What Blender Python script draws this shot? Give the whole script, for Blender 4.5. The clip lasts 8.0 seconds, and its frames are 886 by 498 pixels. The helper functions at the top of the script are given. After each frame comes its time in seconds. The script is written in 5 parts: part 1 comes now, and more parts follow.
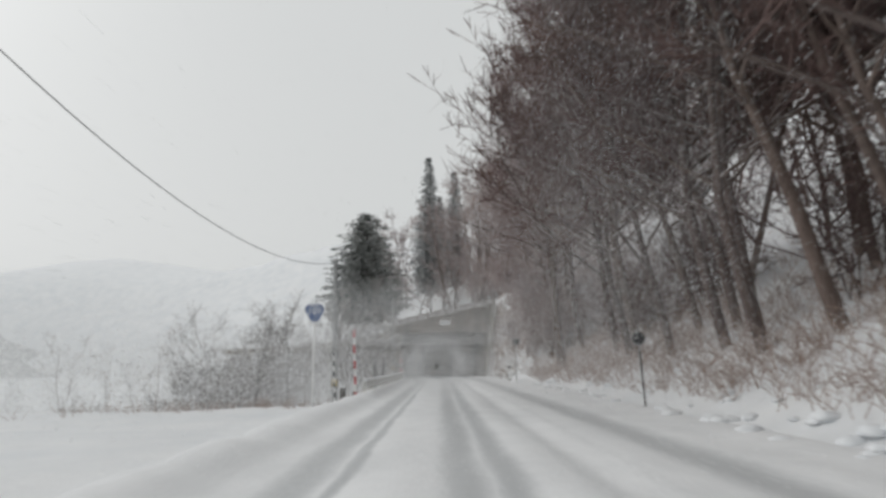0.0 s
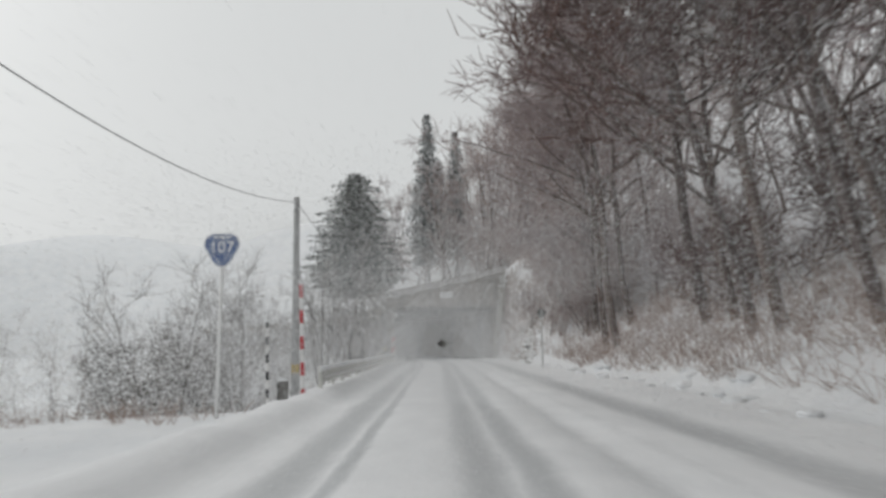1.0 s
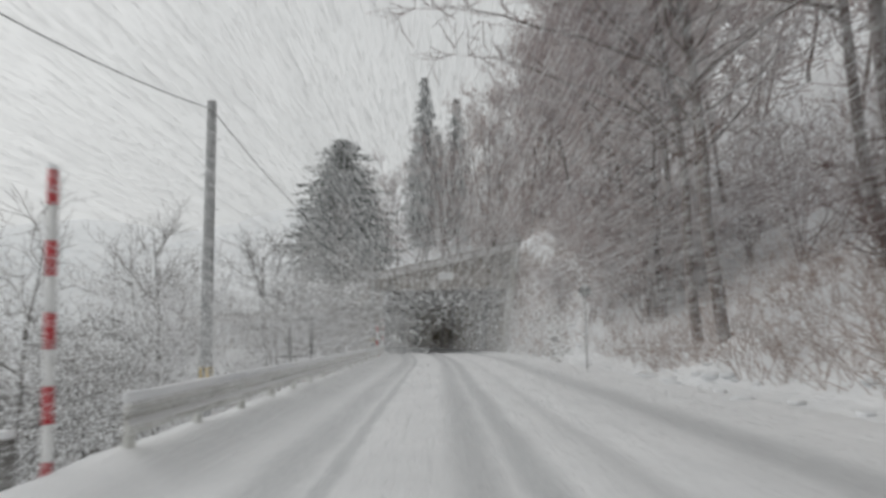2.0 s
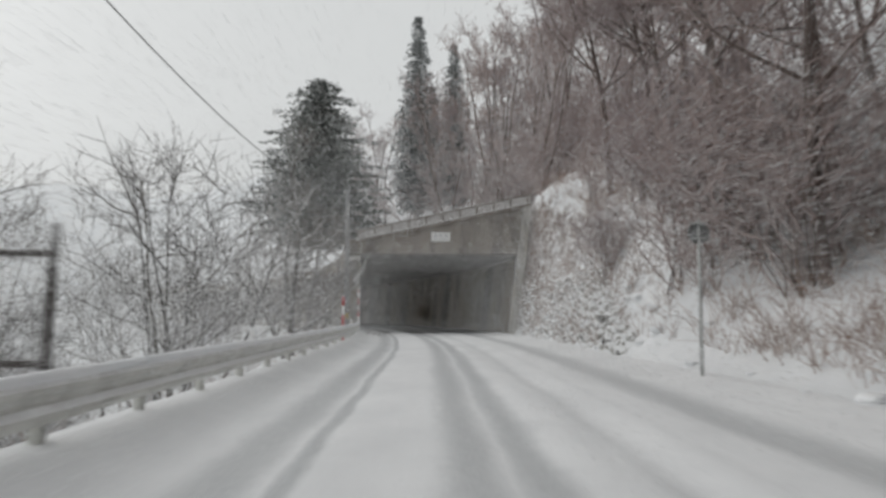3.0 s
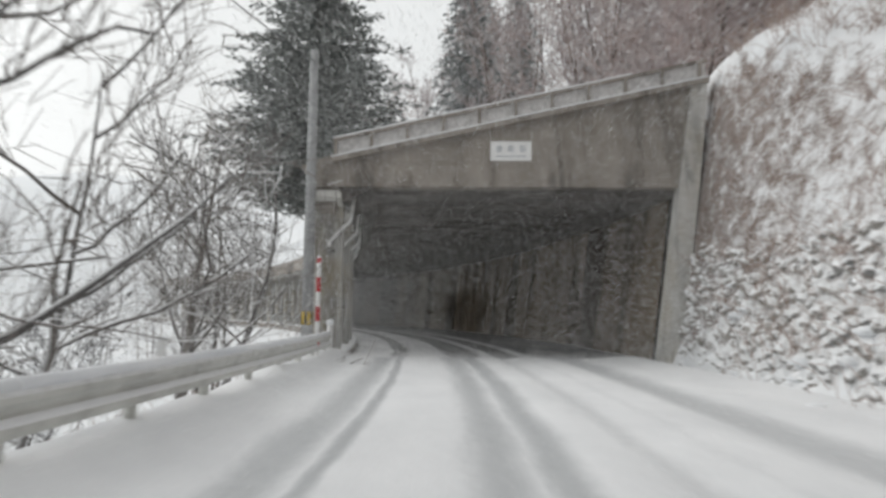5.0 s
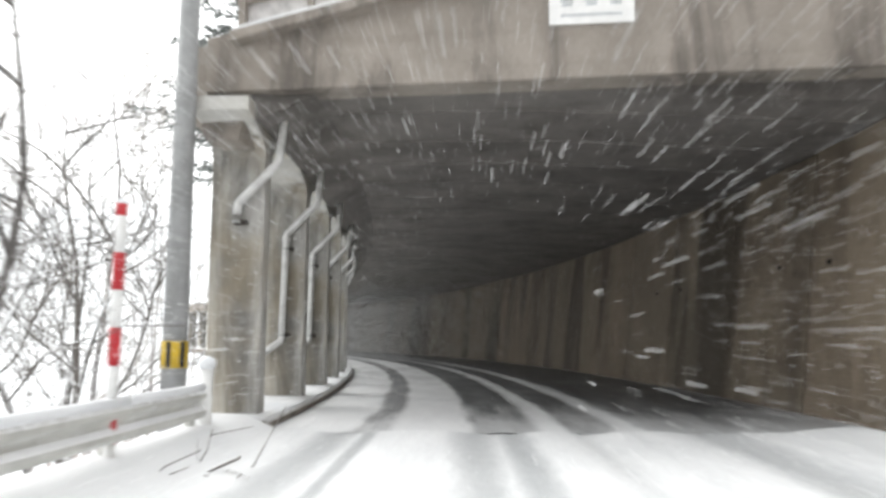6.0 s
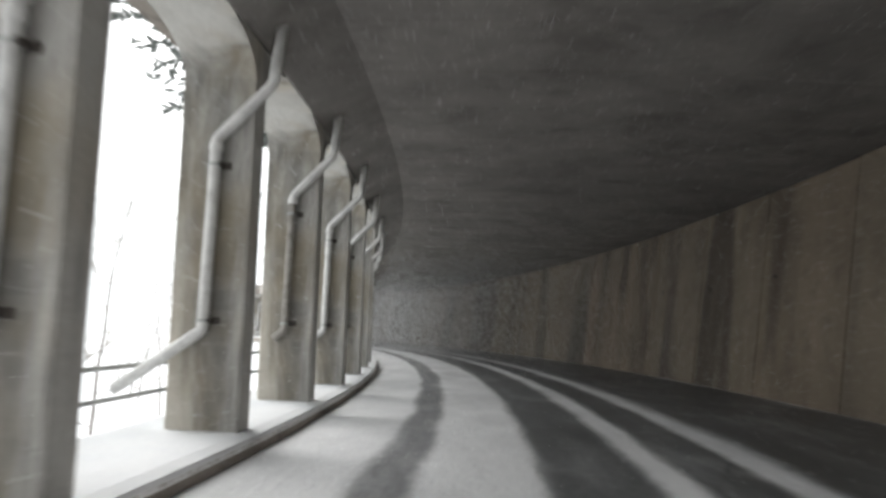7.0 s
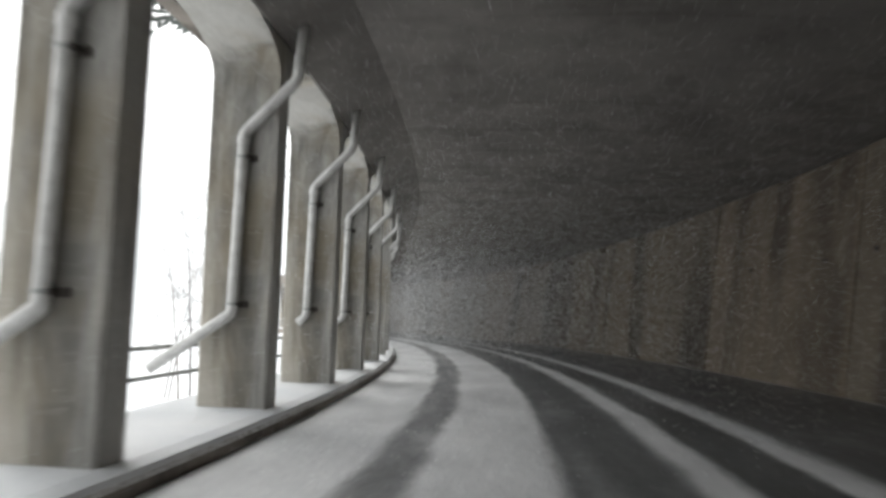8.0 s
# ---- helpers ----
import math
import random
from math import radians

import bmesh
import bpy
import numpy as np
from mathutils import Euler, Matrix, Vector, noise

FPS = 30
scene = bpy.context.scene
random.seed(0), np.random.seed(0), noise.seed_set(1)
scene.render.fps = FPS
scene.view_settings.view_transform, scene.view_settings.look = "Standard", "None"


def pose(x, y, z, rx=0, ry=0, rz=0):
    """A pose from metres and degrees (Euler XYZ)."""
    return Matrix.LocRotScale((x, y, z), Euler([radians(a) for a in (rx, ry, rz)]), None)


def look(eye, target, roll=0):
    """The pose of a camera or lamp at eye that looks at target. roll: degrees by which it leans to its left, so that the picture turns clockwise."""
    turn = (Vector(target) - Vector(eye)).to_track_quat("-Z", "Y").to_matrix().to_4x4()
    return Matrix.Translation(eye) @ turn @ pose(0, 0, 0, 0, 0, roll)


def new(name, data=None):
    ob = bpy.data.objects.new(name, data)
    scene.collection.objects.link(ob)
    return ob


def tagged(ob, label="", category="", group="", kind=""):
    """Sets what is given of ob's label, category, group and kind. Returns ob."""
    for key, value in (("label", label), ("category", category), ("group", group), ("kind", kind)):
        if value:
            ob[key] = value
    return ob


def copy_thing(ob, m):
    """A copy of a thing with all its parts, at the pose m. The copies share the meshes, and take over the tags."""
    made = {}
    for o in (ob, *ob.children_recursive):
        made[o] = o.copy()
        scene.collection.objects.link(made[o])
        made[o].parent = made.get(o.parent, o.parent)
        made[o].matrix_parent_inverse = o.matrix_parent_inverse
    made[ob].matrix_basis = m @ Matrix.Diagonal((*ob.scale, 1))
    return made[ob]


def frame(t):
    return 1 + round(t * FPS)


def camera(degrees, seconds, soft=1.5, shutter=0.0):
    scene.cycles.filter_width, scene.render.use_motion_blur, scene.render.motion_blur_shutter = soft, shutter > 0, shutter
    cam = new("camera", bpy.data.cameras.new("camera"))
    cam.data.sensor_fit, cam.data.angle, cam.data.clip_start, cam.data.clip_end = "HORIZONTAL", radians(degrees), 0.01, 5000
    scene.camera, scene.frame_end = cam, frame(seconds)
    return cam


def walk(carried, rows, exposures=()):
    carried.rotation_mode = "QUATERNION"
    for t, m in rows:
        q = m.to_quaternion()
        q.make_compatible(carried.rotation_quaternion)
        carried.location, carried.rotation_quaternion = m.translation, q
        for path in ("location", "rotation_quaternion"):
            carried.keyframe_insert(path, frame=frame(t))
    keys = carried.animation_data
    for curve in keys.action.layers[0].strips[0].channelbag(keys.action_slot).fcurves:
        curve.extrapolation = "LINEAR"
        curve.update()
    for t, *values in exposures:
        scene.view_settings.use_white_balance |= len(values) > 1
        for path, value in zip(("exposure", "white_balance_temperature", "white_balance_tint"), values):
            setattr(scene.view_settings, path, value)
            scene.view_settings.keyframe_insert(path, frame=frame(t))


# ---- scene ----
cam = camera(62.0, 8.0, soft=3.1, shutter=0.3)
PATH = [
    (0.0, (0.092, -77.843, 1.265), (0.228, -58.088, 4.384), -0.97),
    (0.5, (0.026, -71.894, 1.252), (0.237, -52.104, 4.135), -1.07),
    (0.8, (-0.038, -68.369, 1.247), (-0.037, -48.554, 3.967), -0.40),
    (1.0, (-0.059, -66.086, 1.229), (0.118, -46.256, 3.825), -0.98),
    (2.3, (-0.033, -51.540, 1.272), (0.233, -31.654, 3.388), -0.55),
    (2.5, (-0.033, -49.259, 1.243), (0.386, -29.352, 3.126), -0.33),
    (2.7, (-0.050, -46.996, 1.216), (0.309, -27.075, 2.960), -0.01),
    (3.0, (-0.004, -43.475, 1.234), (0.398, -23.554, 2.963), 0.09),
    (3.5, (0.024, -37.407, 1.262), (0.086, -17.511, 3.304), -0.00),
    (4.0, (0.004, -31.499, 1.258), (-0.211, -11.617, 3.413), 0.31),
    (4.5, (-0.023, -25.733, 1.236), (-0.156, -5.833, 3.234), 0.06),
    (5.0, (0.048, -20.433, 1.247), (-1.095, -0.540, 2.968), 0.74),
    (5.2, (0.071, -18.274, 1.254), (-1.453, 1.568, 3.247), 0.70),
    (6.3, (-0.346, -6.952, 1.264), (-3.303, 12.681, 3.678), 0.33),
    (6.5, (-0.580, -4.968, 1.301), (-3.914, 14.620, 3.581), 0.47),
    (6.7, (-0.766, -3.127, 1.273), (-4.122, 16.440, 3.695), -0.07),
    (6.9, (-1.059, -1.131, 1.312), (-5.278, 18.293, 3.525), 0.99),
    (7.1, (-1.393, 0.779, 1.254), (-5.709, 20.187, 3.422), 1.55),
    (7.3, (-1.644, 2.751, 1.260), (-6.582, 22.004, 3.480), 1.87),
    (7.5, (-1.824, 4.738, 1.308), (-7.242, 23.848, 3.646), 2.63),
    (7.7, (-2.144, 6.644, 1.230), (-7.642, 25.746, 3.439), 1.86),
    (8.0, (-2.508, 9.476, 1.189), (-8.840, 28.348, 3.130), 1.32),
]
walk(cam, [(t, look(eye, target, roll)) for t, eye, target, roll in PATH],
     exposures=[(0.0, 0.0), (4.0, 0.05), (4.5, 0.15), (5.0, 0.4), (5.2, 0.5), (6.3, 1.8), (6.7, 1.8), (7.1, 1.55), (7.5, 1.45), (8.0, 1.5)])

# ---- world: overcast winter sky and a very wide, weak sun behind cloud ----
SUN_ELEVATION, SUN_AZIMUTH = radians(38), radians(-60)
world = bpy.data.worlds.new("overcast_sky")
scene.world = world
world.use_nodes = True
wt = world.node_tree
wt.nodes.clear()
sky = wt.nodes.new("ShaderNodeTexSky")
sky.sky_type = "NISHITA"
sky.sun_disc = False
sky.sun_elevation, sky.sun_rotation = SUN_ELEVATION, SUN_AZIMUTH
sky.dust_density, sky.air_density = 6.0, 2.0
grey = wt.nodes.new("ShaderNodeHueSaturation")
grey.inputs["Saturation"].default_value = 0.08
clear = wt.nodes.new("ShaderNodeBackground")
clear.inputs["Strength"].default_value = 0.02
cloud = wt.nodes.new("ShaderNodeBackground")
cloud.inputs["Color"].default_value = (0.968, 0.994, 0.996, 1)
cloud.inputs["Strength"].default_value = 0.56
both = wt.nodes.new("ShaderNodeAddShader")
wout = wt.nodes.new("ShaderNodeOutputWorld")
wt.links.new(sky.outputs[0], grey.inputs["Color"])
wt.links.new(grey.outputs[0], clear.inputs["Color"])
wt.links.new(clear.outputs[0], both.inputs[0])
wt.links.new(cloud.outputs[0], both.inputs[1])
wt.links.new(both.outputs[0], wout.inputs["Surface"])

sun_data = bpy.data.lights.new("sun", "SUN")
sun_data.energy, sun_data.angle, sun_data.color = 0.5, radians(40), (1.0, 0.97, 0.94)
sun = new("sun", sun_data)
sun.matrix_world = look((0, 0, 60), (-30 * math.sin(SUN_AZIMUTH), -30 * math.cos(SUN_AZIMUTH), 60 - 34 * math.tan(SUN_ELEVATION)))


# ---- materials ----
def mat(name, rough=0.8, metal=0.0, spec=0.3):
    m = bpy.data.materials.new(name)
    m.use_nodes = True
    b = m.node_tree.nodes["Principled BSDF"]
    b.inputs["Roughness"].default_value = rough
    b.inputs["Metallic"].default_value = metal
    b.inputs["Specular IOR Level"].default_value = spec
    return m, m.node_tree, b


def node(nt, kind, **values):
    n = nt.nodes.new(kind)
    for k, v in values.items():
        n.inputs[k.replace("_", " ")].default_value = v
    return n


def coords(nt, scale=(1, 1, 1), local=True, uv=False):
    tc = nt.nodes.new("ShaderNodeTexCoord")
    mp = nt.nodes.new("ShaderNodeMapping")
    mp.inputs["Scale"].default_value = scale
    nt.links.new(tc.outputs["UV" if uv else "Object"], mp.inputs[0])
    return mp.outputs[0]


def tex_noise(nt, vec, scale, detail=4, rough=0.55, distort=0.0):
    n = node(nt, "ShaderNodeTexNoise", Scale=scale, Detail=detail, Roughness=rough, Distortion=distort)
    nt.links.new(vec, n.inputs["Vector"])
    return n.outputs["Fac"]


def ramp(nt, fac, stops):
    r = nt.nodes.new("ShaderNodeValToRGB")
    while len(r.color_ramp.elements) < len(stops):
        r.color_ramp.elements.new(0.5)
    for e, (p, c) in zip(r.color_ramp.elements, stops):
        e.position, e.color = p, (*c, 1) if len(c) == 3 else c
    nt.links.new(fac, r.inputs[0])
    return r.outputs[0]


def mix(nt, fac, a, b, blend="MIX"):
    n = nt.nodes.new("ShaderNodeMix")
    n.data_type, n.blend_type = "RGBA", blend
    for sock, v in ((0, fac), (6, a), (7, b)):
        if isinstance(v, (int, float)):
            n.inputs[sock].default_value = v
        elif isinstance(v, tuple):
            n.inputs[sock].default_value = (*v, 1)
        else:
            nt.links.new(v, n.inputs[sock])
    return n.outputs[2]


def maths(nt, op, a, b=0.0, clamp=False):
    n = nt.nodes.new("ShaderNodeMath")
    n.operation, n.use_clamp = op, clamp
    for i, v in enumerate((a, b)):
        if isinstance(v, (int, float)):
            n.inputs[i].default_value = v
        else:
            nt.links.new(v, n.inputs[i])
    return n.outputs[0]


def bump(nt, b, height, strength=0.4, distance=0.02):
    n = node(nt, "ShaderNodeBump", Strength=strength, Distance=distance)
    nt.links.new(height, n.inputs["Height"])
    nt.links.new(n.outputs[0], b.inputs["Normal"])


def upward(nt):
    """The upward part of the surface's normal."""
    geo = nt.nodes.new("ShaderNodeNewGeometry")
    sep = nt.nodes.new("ShaderNodeSeparateXYZ")
    nt.links.new(geo.outputs["Normal"], sep.inputs[0])
    return sep.outputs["Z"]


def smoothstep(nt, v, lo, hi):
    n = nt.nodes.new("ShaderNodeMapRange")
    n.interpolation_type = "SMOOTHSTEP"
    nt.links.new(v, n.inputs[0])
    n.inputs[1].default_value, n.inputs[2].default_value = lo, hi
    return n.outputs[0]


SNOW = (0.86, 0.868, 0.875)


def snow_material():
    m, nt, b = mat("snow", 0.75, spec=0.2)
    v = coords(nt)
    big, fine = tex_noise(nt, v, 0.6, 5), tex_noise(nt, v, 14, 4)
    c = ramp(nt, big, [(0.3, (0.76, 0.785, 0.81)), (0.65, SNOW)])
    nt.links.new(c, b.inputs["Base Color"])
    bump(nt, b, maths(nt, "ADD", big, maths(nt, "MULTIPLY", fine, 0.25)), 0.5, 0.08)
    return m


def ground_material():
    """Snow on the ground, thinner on steep slopes, where leaf litter, earth and dead stalks show through."""
    m, nt, b = mat("snowy_ground", 0.85, spec=0.15)
    v = coords(nt)
    up = upward(nt)
    big, mid, fine = tex_noise(nt, v, 0.35, 5, 0.6), tex_noise(nt, v, 2.2, 6, 0.7), tex_noise(nt, v, 16, 4, 0.7)
    cover = maths(nt, "ADD", up, maths(nt, "MULTIPLY", maths(nt, "SUBTRACT", big, 0.5), 0.35))
    cover = maths(nt, "ADD", cover, maths(nt, "MULTIPLY", maths(nt, "SUBTRACT", mid, 0.5), 1.5))
    cover = maths(nt, "ADD", cover, maths(nt, "MULTIPLY", maths(nt, "SUBTRACT", fine, 0.5), 0.7))
    mask = smoothstep(nt, cover, 0.09, 0.54)
    litter = ramp(nt, fine, [(0.3, (0.14, 0.11, 0.095)), (0.55, (0.27, 0.22, 0.195)), (0.75, (0.4, 0.345, 0.315))])
    snow = ramp(nt, big, [(0.3, (0.77, 0.79, 0.81)), (0.65, SNOW)])
    nt.links.new(mix(nt, mask, litter, snow), b.inputs["Base Color"])
    bump(nt, b, maths(nt, "ADD", mid, maths(nt, "MULTIPLY", fine, 0.4)), 0.6, 0.12)
    return m


def road_material(inside):
    """Packed snow with slushy wheel tracks; under the roof wet asphalt with blown snow. U is metres from the middle line of the lane, V metres along."""
    m, nt, b = mat("gallery_road_surface" if inside else "snowy_road_surface", 0.6, spec=0.35)
    tc = nt.nodes.new("ShaderNodeTexCoord")
    sep = nt.nodes.new("ShaderNodeSeparateXYZ")
    nt.links.new(tc.outputs["UV"], sep.inputs[0])
    v = coords(nt, (1, 0.16, 1), uv=True)
    v2 = coords(nt, (1, 0.5, 1), uv=True)
    streak, patch, fine = tex_noise(nt, v, 3.0, 5, 0.6), tex_noise(nt, v2, 0.8, 5, 0.6), tex_noise(nt, v2, 9, 4, 0.7)
    lane = sep.outputs[0]
    u = maths(nt, "ADD", lane, maths(nt, "MULTIPLY", maths(nt, "SUBTRACT", streak, 0.5), 0.12))
    u = maths(nt, "ADD", u, maths(nt, "MULTIPLY", maths(nt, "SUBTRACT", patch, 0.5), 0.25))

    def band(mid, half, soft):
        d = maths(nt, "ABSOLUTE", maths(nt, "SUBTRACT", u, mid))
        return smoothstep(nt, d, half + soft, half - soft)

    tracks = None
    bands = ((-1.48, 0.3, 0.24, 0.72), (-1.03, 0.11, 0.1, 0.85), (0.36, 0.3, 0.28, 0.72), (0.86, 0.22, 0.2, 0.8), (1.75, 0.2, 0.26, 0.5), (2.4, 0.14, 0.16, 0.35), (3.5, 0.45, 0.35, 0.7))
    if inside:
        bands = ((-1.02, 0.28, 0.14, 0.75), (0.79, 0.53, 0.18, 0.9), (2.0, 0.38, 0.14, 0.92), (3.25, 0.55, 0.3, 0.95), (4.7, 1.3, 0.5, 0.98))
    for mid, half, soft, weight in bands:
        w = maths(nt, "MULTIPLY", band(mid, half, soft), weight)
        tracks = w if tracks is None else maths(nt, "MAXIMUM", tracks, w)
    rough_edge = maths(nt, "ADD", tracks, maths(nt, "MULTIPLY", maths(nt, "SUBTRACT", fine, 0.5), 0.35))
    rough_edge = maths(nt, "ADD", rough_edge, maths(nt, "MULTIPLY", maths(nt, "SUBTRACT", streak, 0.5), 0.5))
    tracks = smoothstep(nt, rough_edge, 0.15, 1.05)
    if inside:
        slush = ramp(nt, patch, [(0.3, (0.06, 0.063, 0.066)), (0.55, (0.1, 0.104, 0.108)), (0.72, (0.24, 0.245, 0.25))])
    else:
        slush = ramp(nt, streak, [(0.25, (0.36, 0.375, 0.385)), (0.7, (0.53, 0.545, 0.555))])
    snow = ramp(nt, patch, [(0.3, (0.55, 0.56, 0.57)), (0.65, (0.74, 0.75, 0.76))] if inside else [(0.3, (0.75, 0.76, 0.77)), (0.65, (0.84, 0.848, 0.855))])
    surface = mix(nt, tracks, snow, slush)
    if inside:
        drift = maths(nt, "ADD", sep.outputs[1], maths(nt, "MULTIPLY", maths(nt, "SUBTRACT", patch, 0.5), 9.0))
        drift = maths(nt, "ADD", drift, maths(nt, "MULTIPLY", maths(nt, "SUBTRACT", streak, 0.5), 6.0))
        blown = maths(nt, "MULTIPLY", smoothstep(nt, drift, 5.0, 0.0), maths(nt, "SUBTRACT", 1.0, maths(nt, "MULTIPLY", tracks, 0.45)))
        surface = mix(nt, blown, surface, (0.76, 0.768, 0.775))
    nt.links.new(surface, b.inputs["Base Color"])
    r = nt.nodes.new("ShaderNodeMapRange")
    nt.links.new(tracks, r.inputs[0])
    r.inputs[3].default_value, r.inputs[4].default_value = 0.8, 0.42
    nt.links.new(r.outputs[0], b.inputs["Roughness"])
    bump(nt, b, maths(nt, "ADD", fine, streak), 0.4, 0.03)
    return m


def concrete_material(name, light, dark, streaks, snow=False, moss=0.0, tint=False):
    """Old cast concrete with board marks, water streaks that run down and patchy dirt."""
    m, nt, b = mat(name, 0.88, spec=0.25)
    v = coords(nt)
    vs = coords(nt, (0.55, 0.55, 0.09))
    vb = coords(nt, (0.15, 0.15, 3.4))
    big, fine, run, board = tex_noise(nt, v, 0.7, 6, 0.65), tex_noise(nt, v, 18, 5, 0.7), tex_noise(nt, vs, 1.5, 6, 0.65, 0.4), tex_noise(nt, vb, 1.0, 2)
    base = ramp(nt, big, [(0.3, dark), (0.62, light)])
    base = mix(nt, 0.35, base, ramp(nt, fine, [(0.3, dark), (0.7, light)]))
    base = mix(nt, maths(nt, "MULTIPLY", smoothstep(nt, run, 0.48, 0.66), streaks), base, (0.045, 0.04, 0.036))
    base = mix(nt, maths(nt, "MULTIPLY", smoothstep(nt, run, 0.42, 0.3), 0.5 * streaks), base, (0.34, 0.33, 0.31))
    base = mix(nt, maths(nt, "MULTIPLY", smoothstep(nt, board, 0.55, 0.62), 0.18), base, dark)
    if tint:
        info = nt.nodes.new("ShaderNodeObjectInfo")
        base = mix(nt, 1.0, base, ramp(nt, info.outputs["Random"], [(0.0, (0.78, 0.79, 0.81)), (0.5, (1.0, 0.98, 0.95)), (1.0, (1.2, 1.14, 1.04))]), "MULTIPLY")
    if moss:
        patch = tex_noise(nt, coords(nt, (0.8, 0.8, 0.5)), 0.9, 4, 0.55)
        base = mix(nt, maths(nt, "MULTIPLY", smoothstep(nt, patch, 0.47, 0.66), moss), base, (0.4, 0.315, 0.18))
    if snow:
        cover = maths(nt, "ADD", upward(nt), maths(nt, "MULTIPLY", maths(nt, "SUBTRACT", fine, 0.5), 0.6))
        base = mix(nt, smoothstep(nt, cover, 0.55, 0.8), base, SNOW)
    nt.links.new(base, b.inputs["Base Color"])
    bump(nt, b, maths(nt, "ADD", maths(nt, "MULTIPLY", board, 0.6), fine), 0.35, 0.012)
    return m


def wall_material():
    """Brown retaining-wall concrete with broad wet stains that run down from the joints."""
    m, nt, b = mat("streaked_wall_concrete", 0.85, spec=0.25)
    v = coords(nt)
    wide = tex_noise(nt, coords(nt, (0.42, 0.42, 0.06)), 1.0, 2, 0.45, 0.5)
    narrow = tex_noise(nt, coords(nt, (0.9, 0.9, 0.2)), 1.0, 3, 0.5, 0.8)
    big, fine, blot = tex_noise(nt, v, 0.55, 5, 0.6), tex_noise(nt, v, 16, 5, 0.7), tex_noise(nt, v, 1.9, 4, 0.6)
    base = ramp(nt, big, [(0.3, (0.128, 0.107, 0.083)), (0.65, (0.195, 0.163, 0.126))])
    base = mix(nt, 0.3, base, ramp(nt, fine, [(0.3, (0.13, 0.11, 0.088)), (0.7, (0.26, 0.22, 0.174))]))
    base = mix(nt, maths(nt, "MULTIPLY", smoothstep(nt, blot, 0.52, 0.68), 0.4), base, (0.1, 0.083, 0.068))
    base = mix(nt, maths(nt, "MULTIPLY", smoothstep(nt, wide, 0.48, 0.64), 0.75), base, (0.05, 0.044, 0.038))
    base = mix(nt, maths(nt, "MULTIPLY", smoothstep(nt, narrow, 0.52, 0.7), 0.25), base, (0.06, 0.052, 0.045))
    base = mix(nt, maths(nt, "MULTIPLY", smoothstep(nt, narrow, 0.42, 0.3), 0.25), base, (0.28, 0.24, 0.19))
    info = nt.nodes.new("ShaderNodeObjectInfo")
    base = mix(nt, 1.0, base, ramp(nt, info.outputs["Random"], [(0.0, (0.88, 0.89, 0.9)), (0.5, (1.0, 0.99, 0.97)), (1.0, (1.08, 1.04, 1.0))]), "MULTIPLY")
    nt.links.new(base, b.inputs["Base Color"])
    bump(nt, b, maths(nt, "ADD", blot, fine), 0.35, 0.015)
    return m


def bark_material(name, a, c, snow, rim=0.35):
    """Bark with snow lying on what faces the sky."""
    m, nt, b = mat(name, 0.9, spec=0.15)
    v = coords(nt, (1, 1, 0.3))
    v1 = coords(nt)
    n, patch = tex_noise(nt, v, 9, 5, 0.7), tex_noise(nt, v1, 1.3, 3)
    info = nt.nodes.new("ShaderNodeObjectInfo")
    base = ramp(nt, n, [(0.3, a), (0.7, c)])
    tint = ramp(nt, info.outputs["Random"], [(0.0, (0.85, 0.85, 0.87)), (1.0, (1.1, 1.05, 1.0))])
    base = mix(nt, 1.0, base, tint, "MULTIPLY")
    cover = maths(nt, "ADD", upward(nt), maths(nt, "MULTIPLY", maths(nt, "SUBTRACT", patch, 0.5), 1.2))
    cover = maths(nt, "MULTIPLY", smoothstep(nt, cover, rim, rim + 0.35), snow)
    nt.links.new(mix(nt, cover, base, SNOW), b.inputs["Base Color"])
    bump(nt, b, n, 0.5, 0.02)
    return m


def plain(name, colour, rough=0.6, metal=0.0, spec=0.4, vary=0.12, scale=6.0, snow=0.0):
    """Paint, metal or wood with slight dirt, and snow where it faces the sky."""
    m, nt, b = mat(name, rough, metal, spec)
    v = coords(nt)
    n, f = tex_noise(nt, v, scale, 5, 0.65), tex_noise(nt, v, scale * 8, 3)
    dark = tuple(c * (1 - 2.5 * vary) for c in colour)
    base = ramp(nt, n, [(0.3, dark), (0.6, colour)])
    if snow:
        cover = maths(nt, "ADD", upward(nt), maths(nt, "MULTIPLY", maths(nt, "SUBTRACT", f, 0.5), 0.5))
        base = mix(nt, maths(nt, "MULTIPLY", smoothstep(nt, cover, 0.45, 0.75), snow), base, SNOW)
    nt.links.new(base, b.inputs["Base Color"])
    bump(nt, b, f, 0.15, 0.004)
    return m


M_SNOW = snow_material()
M_GROUND = ground_material()
M_ROAD = road_material(False)
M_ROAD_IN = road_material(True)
M_PORTAL = concrete_material("weathered_portal_concrete", (0.36, 0.322, 0.285), (0.19, 0.17, 0.148), 0.6, snow=True)
M_COLUMN = concrete_material("stained_column_concrete", (0.62, 0.612, 0.58), (0.37, 0.36, 0.332), 0.75, moss=0.3)
M_WALL = wall_material()
M_CEILING = concrete_material("dark_ceiling_concrete", (0.228, 0.213, 0.198), (0.114, 0.106, 0.099), 0.3)
M_BARK = bark_material("beech_bark", (0.11, 0.088, 0.08), (0.22, 0.18, 0.165), 0.8, 0.55)
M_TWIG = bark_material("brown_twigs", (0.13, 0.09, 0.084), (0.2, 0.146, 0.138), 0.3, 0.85)
